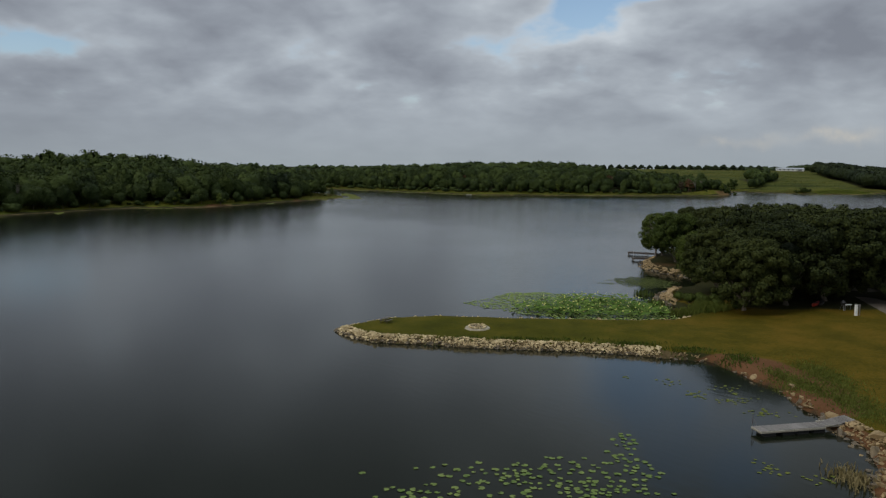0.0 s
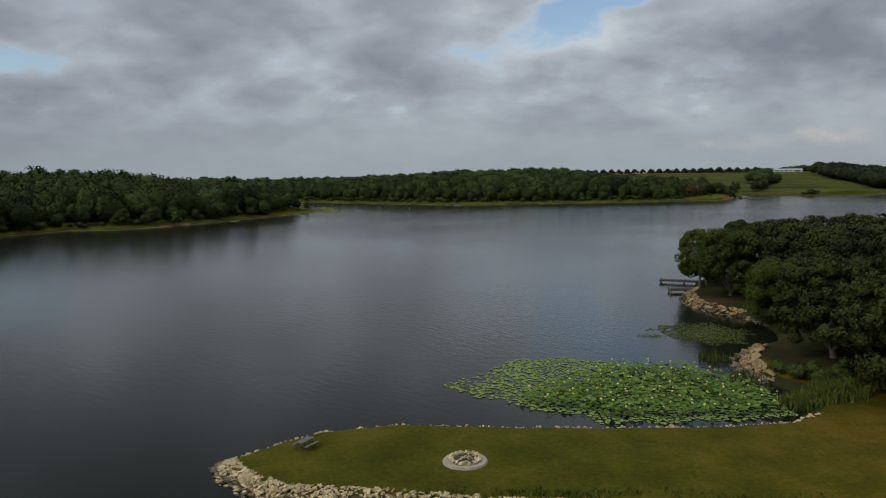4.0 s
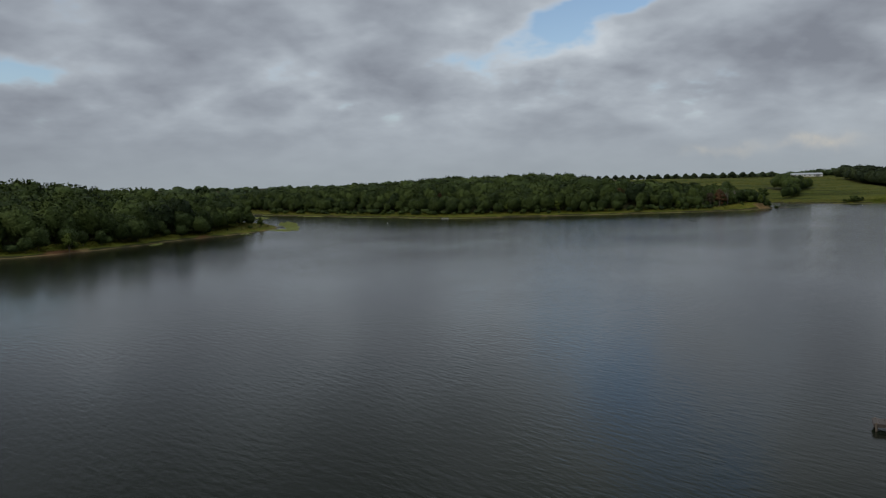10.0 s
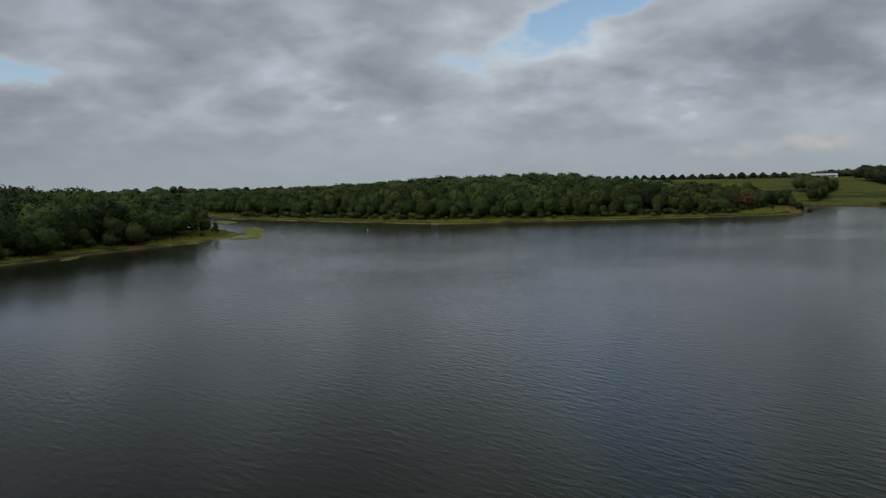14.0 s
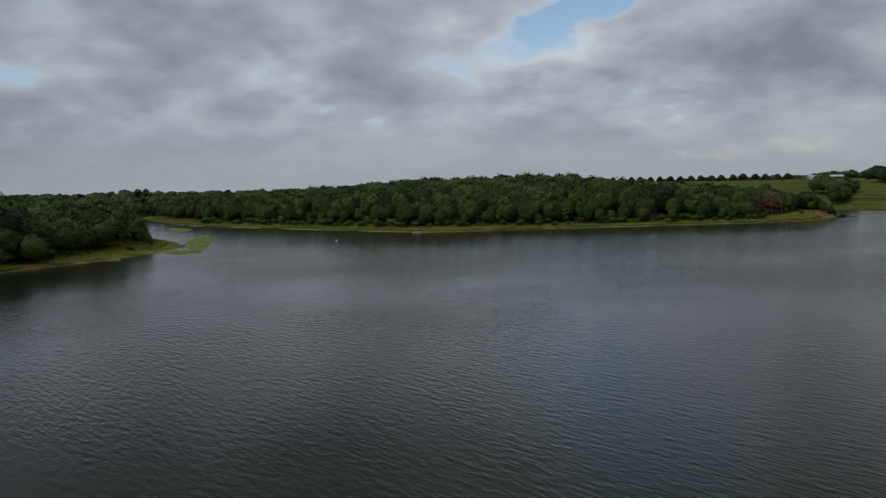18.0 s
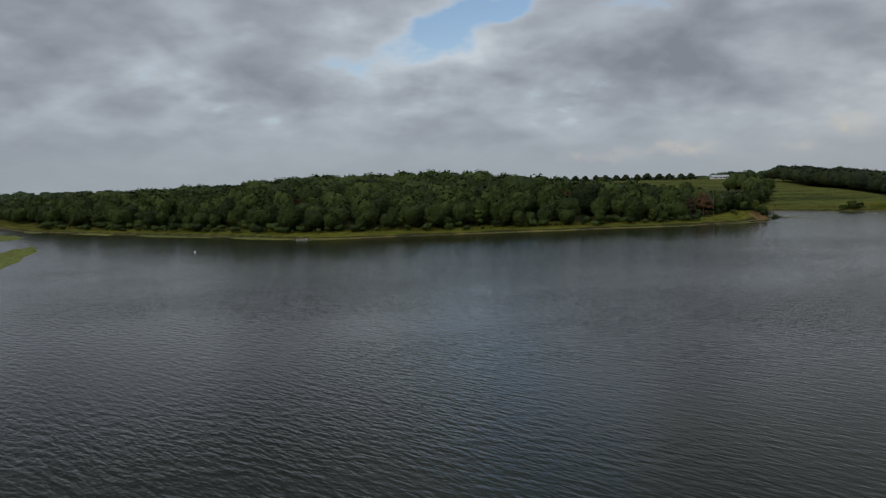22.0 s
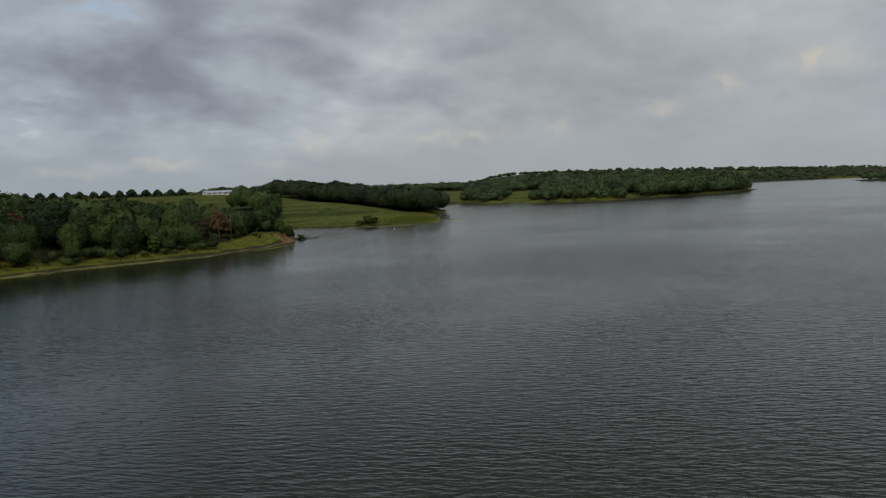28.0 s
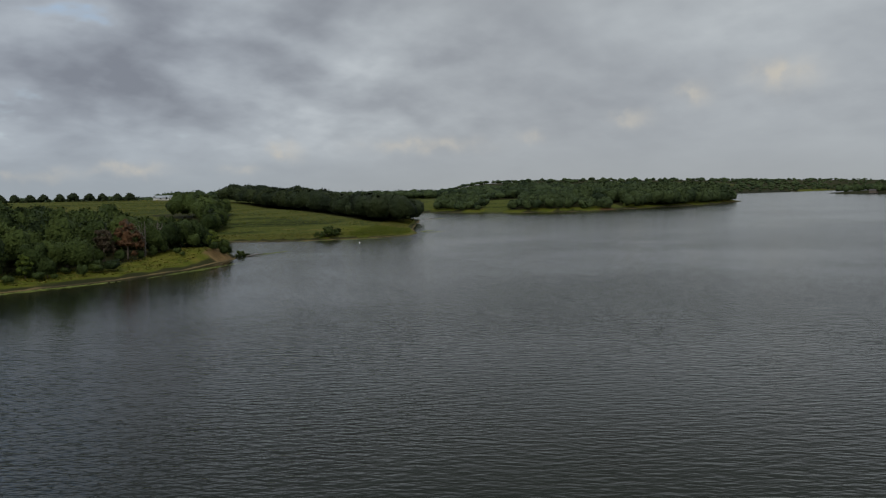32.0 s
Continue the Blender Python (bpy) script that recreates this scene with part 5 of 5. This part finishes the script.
def fire_ring():
    x, y = 1.5, 75.0
    ring = thing("fire_ring", x, y, ground_at(x, y), 0, "round stone fire ring with rubble on the grass spit", "fire pit")
    bm = bmesh.new()
    bmesh.ops.create_cone(bm, cap_ends=True, segments=28, radius1=1.32, radius2=1.24, depth=0.14, matrix=Matrix.Translation((0, 0, 0.02)))
    part("apron", bm, plain_material("gravel_apron", (0.22, 0.19, 0.13), (0.40, 0.36, 0.27), 0.9, 9), ring)
    r = np.random.default_rng(4)
    for k in range(20):
        a = 2 * math.pi * k / 20
        ob = new("stone", STONES[ROCK.name][k % 9])
        ob.parent = ring
        ob.matrix_basis = Matrix.LocRotScale((math.cos(a) * 0.82, math.sin(a) * 0.82, 0.2), Euler((r.normal() * 0.2, r.normal() * 0.2, a + 1.57)), Vector((0.34, 0.42, 0.5)))
    for k in range(16):
        q = r.normal(size=2) * 0.28
        ob = new("stone", STONES[ROCK.name][k % 9])
        ob.parent = ring
        ob.matrix_basis = Matrix.LocRotScale((q[0], q[1], 0.16), Euler((r.normal(), r.normal(), r.normal())), Vector((0.22, 0.22, 0.25)) * r.uniform(0.7, 1.3))
    part("ash_bed", rod((0, 0, 0.05), (0, 0, 0.13), 0.66, 20), BLACK, ring)


fire_ring()


OLDGREY = plain_material("old_grey_wood", (0.075, 0.068, 0.06), (0.16, 0.145, 0.13), 0.85, 7)


def picnic_table(x, y, turn):
    t = thing("picnic_table", x, y, ground_at(x, y), turn, "weathered grey wooden picnic table on the grass spit", "picnic table")
    for k in range(5):
        part("table_board", box(1.8, 0.135, 0.04, (0, -0.3 + 0.15 * k, 0.72), 0.006), OLDGREY, t)
    for s in (-1, 1):
        for k in range(2):
            part("seat_board", box(1.8, 0.13, 0.04, (0, s * (0.66 + 0.145 * k), 0.43), 0.006), OLDGREY, t)
        for e in (-0.65, 0.65):
            part("leg", rod((e, s * 0.28, 0.7), (e, s * 0.62, 0.0), 0.04, 6), PLANK_DARK, t)
    for e in (-0.65, 0.65):
        part("cross_beam", box(0.05, 1.6, 0.09, (e, 0, 0.34)), PLANK_DARK, t)
    t.scale = (0.66, 0.66, 0.7)


picnic_table(-8.1, 77.6, 62)


def near_dock():
    """A floating dock in two sections with a gangway to the bank."""
    a, b = Vector((18.95, 47.2)), Vector((25.3, 48.75))
    turn = math.degrees(math.atan2(b.y - a.y, b.x - a.x))
    d = thing("floating_dock", a.x, a.y, 0.0, turn, "weathered grey wooden floating dock with pale side beams", "dock")
    W, L1 = 0.98, 4.7
    for k in range(33):
        part("plank", box(0.135, W, 0.04, (0.07 + k * 0.142, 0, 0.37), 0.005), PLANK, d)
    for s in (-1, 1):
        for k in range(2):
            part("side_beam", box(L1 / 2 - 0.04, 0.06, 0.13, (L1 / 4 + k * L1 / 2, s * (W / 2 + 0.02), 0.25), 0.01), BEAM, d, "pale timber side beam")
    part("end_beam", box(0.06, W + 0.1, 0.13, (-0.02, 0, 0.25), 0.01), BEAM, d)
    for x in (0.7, 2.1, 3.1, 4.3):
        part("float", box(0.9, 0.86, 0.38, (x, 0, -0.14), 0.05), BLACK, d)
    for k in range(15):
        part("gangway_plank", box(0.135, 1.05, 0.035, (4.83 + k * 0.142, 0.0, 0.37 + 0.022 * k), 0.005), PLANK, d)
    for s in (-1, 1):
        part("gangway_beam", box(2.2, 0.06, 0.12, (5.8, s * 0.46, 0.36)), BEAM, d)
    part("mooring_post", rod((0.1, 0.6, -0.9), (0.1, 0.6, 1.05), 0.03, 8), STEEL, d)
    part("mooring_post", rod((0.35, 0.5, 0.3), (0.2, 0.66, 0.9), 0.02, 6), STEEL, d)


near_dock()


def cape_pier(x, y, x2, y2, width, label, pole):
    L, turn = math.hypot(x2 - x, y2 - y), math.degrees(math.atan2(y2 - y, x2 - x))
    d = thing("fishing_pier", x, y, 0, turn, label, "pier", "piers at the cape")
    n = int(L / 0.17)
    for k in range(n):
        part("plank", box(0.155, width, 0.045, (0.08 + k * 0.17, 0, 0.46), 0.006), PLANK_DARK, d)
    for s in (-1, 1):
        part("side_beam", box(L, 0.07, 0.2, (L / 2, s * (width / 2 - 0.05), 0.255)), PLANK_DARK, d)
        for q in (0.15, L * 0.5, L * 0.9):
            part("support_post", rod((q, s * (width / 2 - 0.02), -1.2), (q, s * (width / 2 - 0.02), 0.55), 0.07, 8), BARK, d)
    part("end_board", box(0.05, width, 0.22, (0, 0, 0.27)), PLANK_DARK, d)
    if pole:
        part("pole", rod((0.1, -width / 2, -0.5), (0.1, -width / 2, 1.9), 0.025, 6), STEEL, d)


cape_pier(32.6, 148.4, 39.0, 145.4, 1.3, "old brown wooden pier reaching out from the cape", False)
cape_pier(31.2, 138.8, 36.0, 138.4, 1.5, "short brown wooden pier with a mooring pole", True)


def kayak(x, y, turn, mat, label):
    k = thing("kayak", x, y, ground_at(x, y), turn, label, "kayak")
    bm = bmesh.new()
    rings = []
    for px, w, z in ((-1.5, 0.03, 0.32), (-1.0, 0.22, 0.3), (0, 0.34, 0.26), (1.0, 0.22, 0.3), (1.5, 0.03, 0.34)):
        rings.append([bm.verts.new(p) for p in ((px, -w, z), (px, -w * 0.6, 0.04), (px, w * 0.6, 0.04), (px, w, z), (px, 0, z + 0.09))])
    for p, q in zip(rings, rings[1:]):
        for i in range(5):
            bm.faces.new((p[i], p[(i + 1) % 5], q[(i + 1) % 5], q[i]))
    part("hull", bm, mat, k, smooth=True)
    part("cockpit", rod((0, 0, 0.30), (0, 0, 0.37), 0.22, 12, 0.25), BLACK, k)


kayak(41.9, 89.2, 52, RED, "red plastic kayak lying on the grass under the oaks")
kayak(42.9, 89.9, 60, BLACK, "black plastic kayak lying on the grass under the oaks")


def hookup_post(x, y):
    p = thing("utility_pedestal", x, y, ground_at(x, y), 10, "white utility pedestal beside a grey post near the drive", "utility box")
    part("cabinet", box(0.3, 0.24, 1.3, (0, 0, -0.05), 0.03), WHITE, p)
    part("cap", box(0.36, 0.3, 0.05, (0, 0, 1.25), 0.01), STEEL, p)
    part("post", rod((0.5, 0.1, -0.2), (0.5, 0.1, 1.25), 0.07, 8), PLANK, p)


hookup_post(43.5, 83.1)


def grill(x, y):
    g = thing("charcoal_grill", x, y, ground_at(x, y), 20, "black charcoal grill with a pale side shelf on the lawn", "grill")
    part("bowl", rod((0, 0, 0.62), (0, 0, 0.95), 0.2, 12, 0.3), BLACK, g)
    lid = part("lid", rod((0, 0, 0.95), (0, 0, 1.15), 0.3, 12, 0.1), BLACK, g)
    part("handle", box(0.16, 0.03, 0.05, (0, 0, 1.15), 0.01), STEEL, lid)
    for a in (0, 2.1, 4.2):
        part("leg", rod((0.12 * math.cos(a), 0.12 * math.sin(a), 0.65), (0.32 * math.cos(a), 0.32 * math.sin(a), 0), 0.02, 6), STEEL, g)
    part("side_shelf", box(0.9, 0.4, 0.05, (0.75, 0, 0.6)), WHITE, g)
    for q in (0.4, 1.1):
        part("shelf_leg", rod((q, 0, 0), (q, 0, 0.6), 0.025, 6), STEEL, g)


grill(43.6, 86.2)


def camper(x, y, turn):
    c = thing("camper_trailer", x, y, ground_at(x, y), turn, "white camper trailer parked behind the oaks", "camper")
    part("body", box(5.5, 2.2, 2.1, (0, 0, 0.55), 0.12), WHITE, c)
    part("stripe", box(5.52, 2.22, 0.18, (0, 0, 1.15), 0.02), STEEL, c)
    for k in (-1.6, 0.2):
        part("window", box(1.0, 2.24, 0.6, (k, 0, 1.55)), DARKGLASS, c)
    door = part("door", box(0.7, 2.25, 1.7, (1.7, 0, 0.7)), WHITE, c)
    part("handle", box(0.06, 2.3, 0.16, (1.45, 0, 1.4)), STEEL, door)
    for s in (-1, 1):
        wheel = part("wheel", rod((0, s * 0.85, 0.34), (0, s * 1.1, 0.34), 0.34, 14), BLACK, c)
        part("rim", rod((0, s * 1.08, 0.34), (0, s * 1.12, 0.34), 0.2, 12), STEEL, wheel)
    part("drawbar", rod((2.7, 0, 0.5), (4.0, 0, 0.45), 0.06, 6), STEEL, c)


camper(52.5, 112.5, 25)


# ---------------------------------------------------------------- lilies and lotus


def leaf_disc(seed, cup, notch):
    """A round floating leaf about one metre across with a wavy rim."""
    r = np.random.default_rng(seed)
    n = 11
    v = [(0, 0, -cup)]
    for k in range(n):
        a = 2 * math.pi * k / n + (0.0 if not notch else 0.12)
        q = 0.5 * (1 + 0.06 * r.normal())
        if notch and k == 0:
            q = 0.14
        v.append((math.cos(a) * q, math.sin(a) * q, 0.03 * r.normal() * (1 if cup else 0.4)))
    f = [(0, 1 + k, 1 + (k + 1) % n) for k in range(n)]
    me = bpy.data.meshes.new("leaf")
    me.from_pydata(v, [], f)
    return me


PADS = [leaf_disc(s, 0.0, True) for s in range(4)]
CUPS = [leaf_disc(s, 0.10, False) for s in range(10, 14)]
for me in PADS:
    me.materials.append(LEAF_PAD)
for me in CUPS:
    me.materials.append(LEAF_LOTUS)


PALE = leaf_material("pale_pads", (0.08, 0.125, 0.022), (0.135, 0.195, 0.038), (0.20, 0.265, 0.068), gloss=0.75)
PALE_PADS = [with_material(leaf_disc(s, 0.0, True), PALE) for s in range(4)]


DULL = leaf_material("dull_pads", (0.028, 0.040, 0.007), (0.052, 0.068, 0.012), (0.084, 0.100, 0.020), gloss=0.7)
DULL_PADS = [with_material(leaf_disc(s, 0.0, True), DULL) for s in range(4)]


def leaf_at(me, x, y, z, size, r, lean):
    return Matrix.LocRotScale((x, y, z), Euler((r.normal() * lean, r.normal() * lean, r.uniform(0, 6.3))), Vector((size, size, size)))


def plant_bed(name, label, spots, kinds, size, zs, lean, singles, seed, mat):
    """Leaves on the water: the first ones parts of their own, the others joined."""
    r = np.random.default_rng(seed)
    bed = thing(name, 0, 0, 0, 0, label, "water plants")
    rest = []
    for k in r.permutation(len(spots)):
        x, y = spots[k]
        me = kinds[int(r.integers(len(kinds)))]
        m = leaf_at(me, x, y, zs(x, y, r), size * r.uniform(0.7, 1.25), r, lean)
        if singles > 0:
            singles -= 1
            ob = new("leaf", me)
            ob.parent = bed
            ob.matrix_basis = m
        else:
            rest.append((np.array([tuple(m @ q.co) for q in me.vertices]), np.array([tuple(p.vertices) for p in me.polygons])))
    if rest:
        mesh_object("smaller_leaves", *joined(rest), (mat,), False, bed)["kind"] = "stuff"
    return bed


def apart(spots, gap):
    """Keeps spots that lie no nearer than gap to an earlier one."""
    kept = []
    cells = {}
    for x, y in spots:
        c = (int(x // gap), int(y // gap))
        near = [q for i in (-1, 0, 1) for j in (-1, 0, 1) for q in cells.get((c[0] + i, c[1] + j), ())]
        if all((x - a) ** 2 + (y - b) ** 2 > gap * gap for a, b in near):
            kept.append((x, y))
            cells.setdefault(c, []).append((x, y))
    return np.array(kept)


def cloud_of(groups, seed):
    r = np.random.default_rng(seed)
    return np.concatenate([r.normal(size=(n, 2)) * (sx, sy) + (x, y) for x, y, sx, sy, n in groups])


pads = apart(cloud_of([(7, 38.3, 1.7, 1.0, 120), (9.6, 41.5, 0.7, 1.5, 60), (2.2, 39.3, 1.6, 0.8, 50), (5.2, 41.0, 1.8, 1.0, 40), (-2, 37.2, 1.1, 0.6, 46), (10.4, 45.6, 0.3, 0.9, 16), (6, 35.6, 2.6, 1.0, 60), (0.5, 40.6, 2.0, 0.8, 16)], 3), 0.34)
plant_bed("water_lily_patch", "round green lily pads floating in open water", pads, PADS, 0.36, lambda x, y, r: 0.02 + r.uniform(0, 0.015), 0.02, 300, 1, LEAF_PAD)
cove = apart(cloud_of([(17.8, 55.7, 0.5, 0.5, 16), (19.8, 54.5, 0.9, 0.5, 24), (21.4, 51.6, 0.9, 0.5, 26), (16.3, 58.8, 0.6, 0.5, 14), (17.6, 41.4, 0.35, 0.6, 16), (19.6, 40.2, 0.6, 0.3, 12), (20.8, 57.0, 0.8, 0.9, 20), (13.2, 60, 0.3, 0.3, 5)], 5), 0.16)
plant_bed("cove_weed_patch", "small olive water weeds in the dark cove", cove, [with_material(m, LEAF_WEED) for m in [leaf_disc(s, 0.0, True) for s in range(30, 33)]], 0.24, lambda x, y, r: 0.015 + r.uniform(0, 0.01), 0.02, 160, 2, LEAF_WEED)

BED = np.array([(0.2, 92.5), (3.2, 97), (5.4, 99.6), (7.2, 101.8), (11.5, 101), (15.5, 99), (19.8, 97.5), (22.8, 95.5), (24.5, 92), (25.6, 88.5), (24.5, 84.2), (18, 83.2), (11.5, 83.4), (8.5, 86.0), (5.2, 87.8)], float)


def bed_spots(count, inside_by, seed, thin_west):
    r = np.random.default_rng(seed)
    x, y = r.uniform(-1, 27, count), r.uniform(82, 103, count)
    d = inland(BED, x, y) + 0.7 * waves(x, y, 1.7, 3) + 0.5 * waves(x, y, 0.8, 1)
    chance = np.clip((x - 1) / 7.0, 0.35, 1.0) if thin_west else np.clip((x - 7 - 0.95 * (y - 91)) / 5, 0, 1)
    return np.stack([x, y], 1)[(d > inside_by) & (r.uniform(size=count) < chance)]


flat = apart(bed_spots(14000, 0.0, 7, True), 0.25)
plant_bed("lotus_pads", "flat green lotus pads floating along the spit", flat, PALE_PADS, 0.36, lambda x, y, r: 0.02 + r.uniform(0, 0.03), 0.04, 300, 3, PALE)
tall = apart(bed_spots(13000, 0.9, 8, False), 0.22)
plant_bed("lotus_bed", "dense bed of raised lotus leaves beside the spit", tall, CUPS, 0.38, lambda x, y, r: r.uniform(0.2, 0.75), 0.22, 300, 4, LEAF_LOTUS)


def flowers(spots):
    """Cream lotus flowers on stalks: each a cup of petals."""
    r = np.random.default_rng(12)
    bm = bmesh.new()
    for ring, (n, out, up) in enumerate(((6, 0.5, 0.25), (5, 0.3, 0.55))):
        for k in range(n):
            a = 2 * math.pi * (k + ring * 0.5) / n
            c, s = math.cos(a), math.sin(a)
            v = [bm.verts.new(p) for p in ((0, 0, 0), (c * out - s * 0.2, s * out + c * 0.2, up), (c * out * 1.35, s * out * 1.35, up + 0.3), (c * out + s * 0.2, s * out - c * 0.2, up))]
            bm.faces.new(v)
    me = bpy.data.meshes.new("flower")
    bm.to_mesh(me)
    bm.free()
    me.materials.append(PETAL)
    bed = thing("lotus_flowers", 0, 0, 0, 0, "cream-yellow lotus flowers standing above the leaves", "flowers")
    for x, y in spots:
        ob = new("flower", me)
        ob.parent = bed
        s = r.uniform(0.11, 0.17)
        ob.matrix_basis = Matrix.LocRotScale((x, y, r.uniform(0.62, 0.95)), Euler((r.normal() * 0.3, r.normal() * 0.3, r.uniform(0, 6))), Vector((s, s, s)))
        part("stalk", rod((0, 0, -3.2), (0, 0, 0.05), 0.05, 4), LEAF_LOTUS, ob) if r.uniform() < 0.25 else None


flowers(apart(bed_spots(1500, 0.8, 9, False), 0.8)[:190])

raft = apart(cloud_of([(27.2, 111.6, 2.2, 2.6, 5200)], 15), 0.15)
raft = raft[((raft[:, 0] - 27.2) / 4.4) ** 2 + ((raft[:, 1] - 111.6) / 5.6) ** 2 < 1 + 0.25 * np.sin(raft[:, 0] * 2.2)]
raft = raft[inland(LANDS[0], raft[:, 0], raft[:, 1]) < -0.5]
plant_bed("pad_raft", "olive raft of small pads in the shaded cove", raft, DULL_PADS, 0.25, lambda x, y, r: 0.015 + r.uniform(0, 0.02), 0.03, 200, 6, DULL)
plant_bed("pad_raft", "small drifting patch of olive pads", apart(cloud_of([(21.4, 110.3, 0.7, 0.5, 60), (22.5, 113.5, 0.5, 0.3, 24)], 16), 0.15), DULL_PADS, 0.24, lambda x, y, r: 0.015 + r.uniform(0, 0.02), 0.03, 100, 7, DULL)


# ---------------------------------------------------------------- rank grass and reeds


def grass_patch(name, label, spots, height, seed, mat, lean=0.25):
    """Blades standing in a patch."""
    r = np.random.default_rng(seed)
    n = len(spots)
    z = heights(spots[:, 0], spots[:, 1])[0]
    z = np.maximum(z, -0.05)
    h = height * r.uniform(0.5, 1.15, n)
    a = r.uniform(0, 6.3, n)
    w = 0.035 + 0.02 * h
    side = np.stack([np.cos(a), np.sin(a), 0 * a], 1) * w[:, None]
    tip = np.stack([r.normal(size=n) * lean * h, r.normal(size=n) * lean * h, h], 1)
    base = np.stack([spots[:, 0], spots[:, 1], z], 1)
    mid = base + tip * np.array([0.35, 0.35, 0.6])
    v = np.stack([base - side, base + side, mid + side * 0.7, base + tip, mid - side * 0.7], 1).reshape(-1, 3)
    f = np.arange(5 * n).reshape(-1, 5)
    return tagged(mesh_object(name, v, f, (mat,)), label, "grass", kind="stuff")


grass_patch("tall_grass", "clump of tall green grass at the lily edge", cloud_of([(27.0, 86.6, 1.1, 0.7, 1500), (28.8, 87.6, 1.0, 0.7, 1200)], 31), 0.85, 31, GRASS)
grass_patch("tall_grass", "rank green grass on the bank above the cove", cloud_of([(28.8, 58.5, 0.9, 2.2, 2600), (27.6, 52.0, 0.9, 2.0, 2400), (25.3, 58.3, 0.6, 1.4, 1400), (26.2, 56.0, 0.6, 1.2, 800)], 32), 0.17, 32, GRASS)
grass_patch("reeds", "thin green reeds standing in the shallow water", cloud_of([(24.2, 100.5, 0.6, 1.0, 120), (24.2, 93.0, 0.6, 1.0, 150)], 33), 0.8, 33, GRASS, 0.12)
grass_patch("dry_grass", "dry straw-coloured grass between the stones", cloud_of([(21.6, 40.5, 0.5, 0.8, 300)], 34), 0.5, 34, STRAW, 0.3)
grass_patch("bank_weeds", "green weeds along the stony bank", cloud_of([(5, 70.6, 4.5, 0.3, 400), (15.5, 69.2, 1.6, 0.4, 350), (20.5, 67.2, 1.4, 0.5, 350), (23.8, 64.2, 0.8, 0.8, 500)], 35), 0.28, 35, GRASS, 0.4)

lush = cloud_of([(252, 524, 5, 2.4, 5000), (264, 527, 6, 3.0, 7000), (277, 535, 6, 3.0, 6000)], 36)
grass_patch("tall_grass", "bright yellow-green rank grass at the foot of the meadow", lush[inland(LANDS[1], lush[:, 0], lush[:, 1]) > 2.0], 0.8, 36, LEAF_WEED, 0.6)


def meadow_tufts():
    """Rank herbs along the far banks."""
    r = np.random.default_rng(43)
    x, y = r.uniform(-160, 410, 800000), r.uniform(230, 650, 800000)
    n = inland(LANDS[1], x, y)
    s = np.stack([x, y], 1)[(n > 2.5) & (n < 15)]
    z, _, north, _ = heights(s[:, 0], s[:, 1])
    c = np.stack([s[:, 0], s[:, 1], z + 0.07], 1)
    nor = np.array([0, 0, 1.0]) + r.normal(size=c.shape) * 0.4
    nor /= np.linalg.norm(nor, axis=1, keepdims=True)
    v, f = diamonds(c, nor, r.uniform(0.12, 0.30, len(s)), r)
    tagged(mesh_object("bank_herbs", v, f, (BANK_GRASS,)), "rank green herbs along the far lake banks", "grass", kind="stuff")


meadow_tufts()


def meadow_grass():
    """Tussocks and coarse grass on the sloping meadow, thicker along the old terraces."""
    r = np.random.default_rng(44)
    x, y = r.uniform(200, 420, 90000), r.uniform(515, 900, 90000)
    z, _, north, _ = heights(x, y)
    band = 0.5 + 0.5 * np.sin(z * 5.5 + 1.5 * waves(x, y, 17, 2) + waves(x, y, 6, 4))
    ok = (fields_mask(x, y, north) > 0.5) & (north > 3) & (r.uniform(size=x.size) < 0.12 + 0.7 * band ** 3)
    x, y, z, band = x[ok], y[ok], z[ok], band[ok]
    c = np.stack([x, y, z + 0.12], 1)
    nor = np.array([0.0, -0.5, 1.0]) + r.normal(size=c.shape) * 0.45
    nor /= np.linalg.norm(nor, axis=1, keepdims=True)
    v, f = diamonds(c, nor, r.uniform(0.2, 0.55, len(c)), r, 0.6)
    ob = mesh_object("meadow_grass", v, f, (FIELD_GRASS,))
    ob.data.attributes.new("tone", "FLOAT", "POINT").data.foreach_set("value", np.repeat(0.25 - 0.45 * band, 4).astype(np.float32))
    tagged(ob, "coarse olive meadow grass in rough terraces on the far slope", "grass", kind="stuff")


meadow_grass()
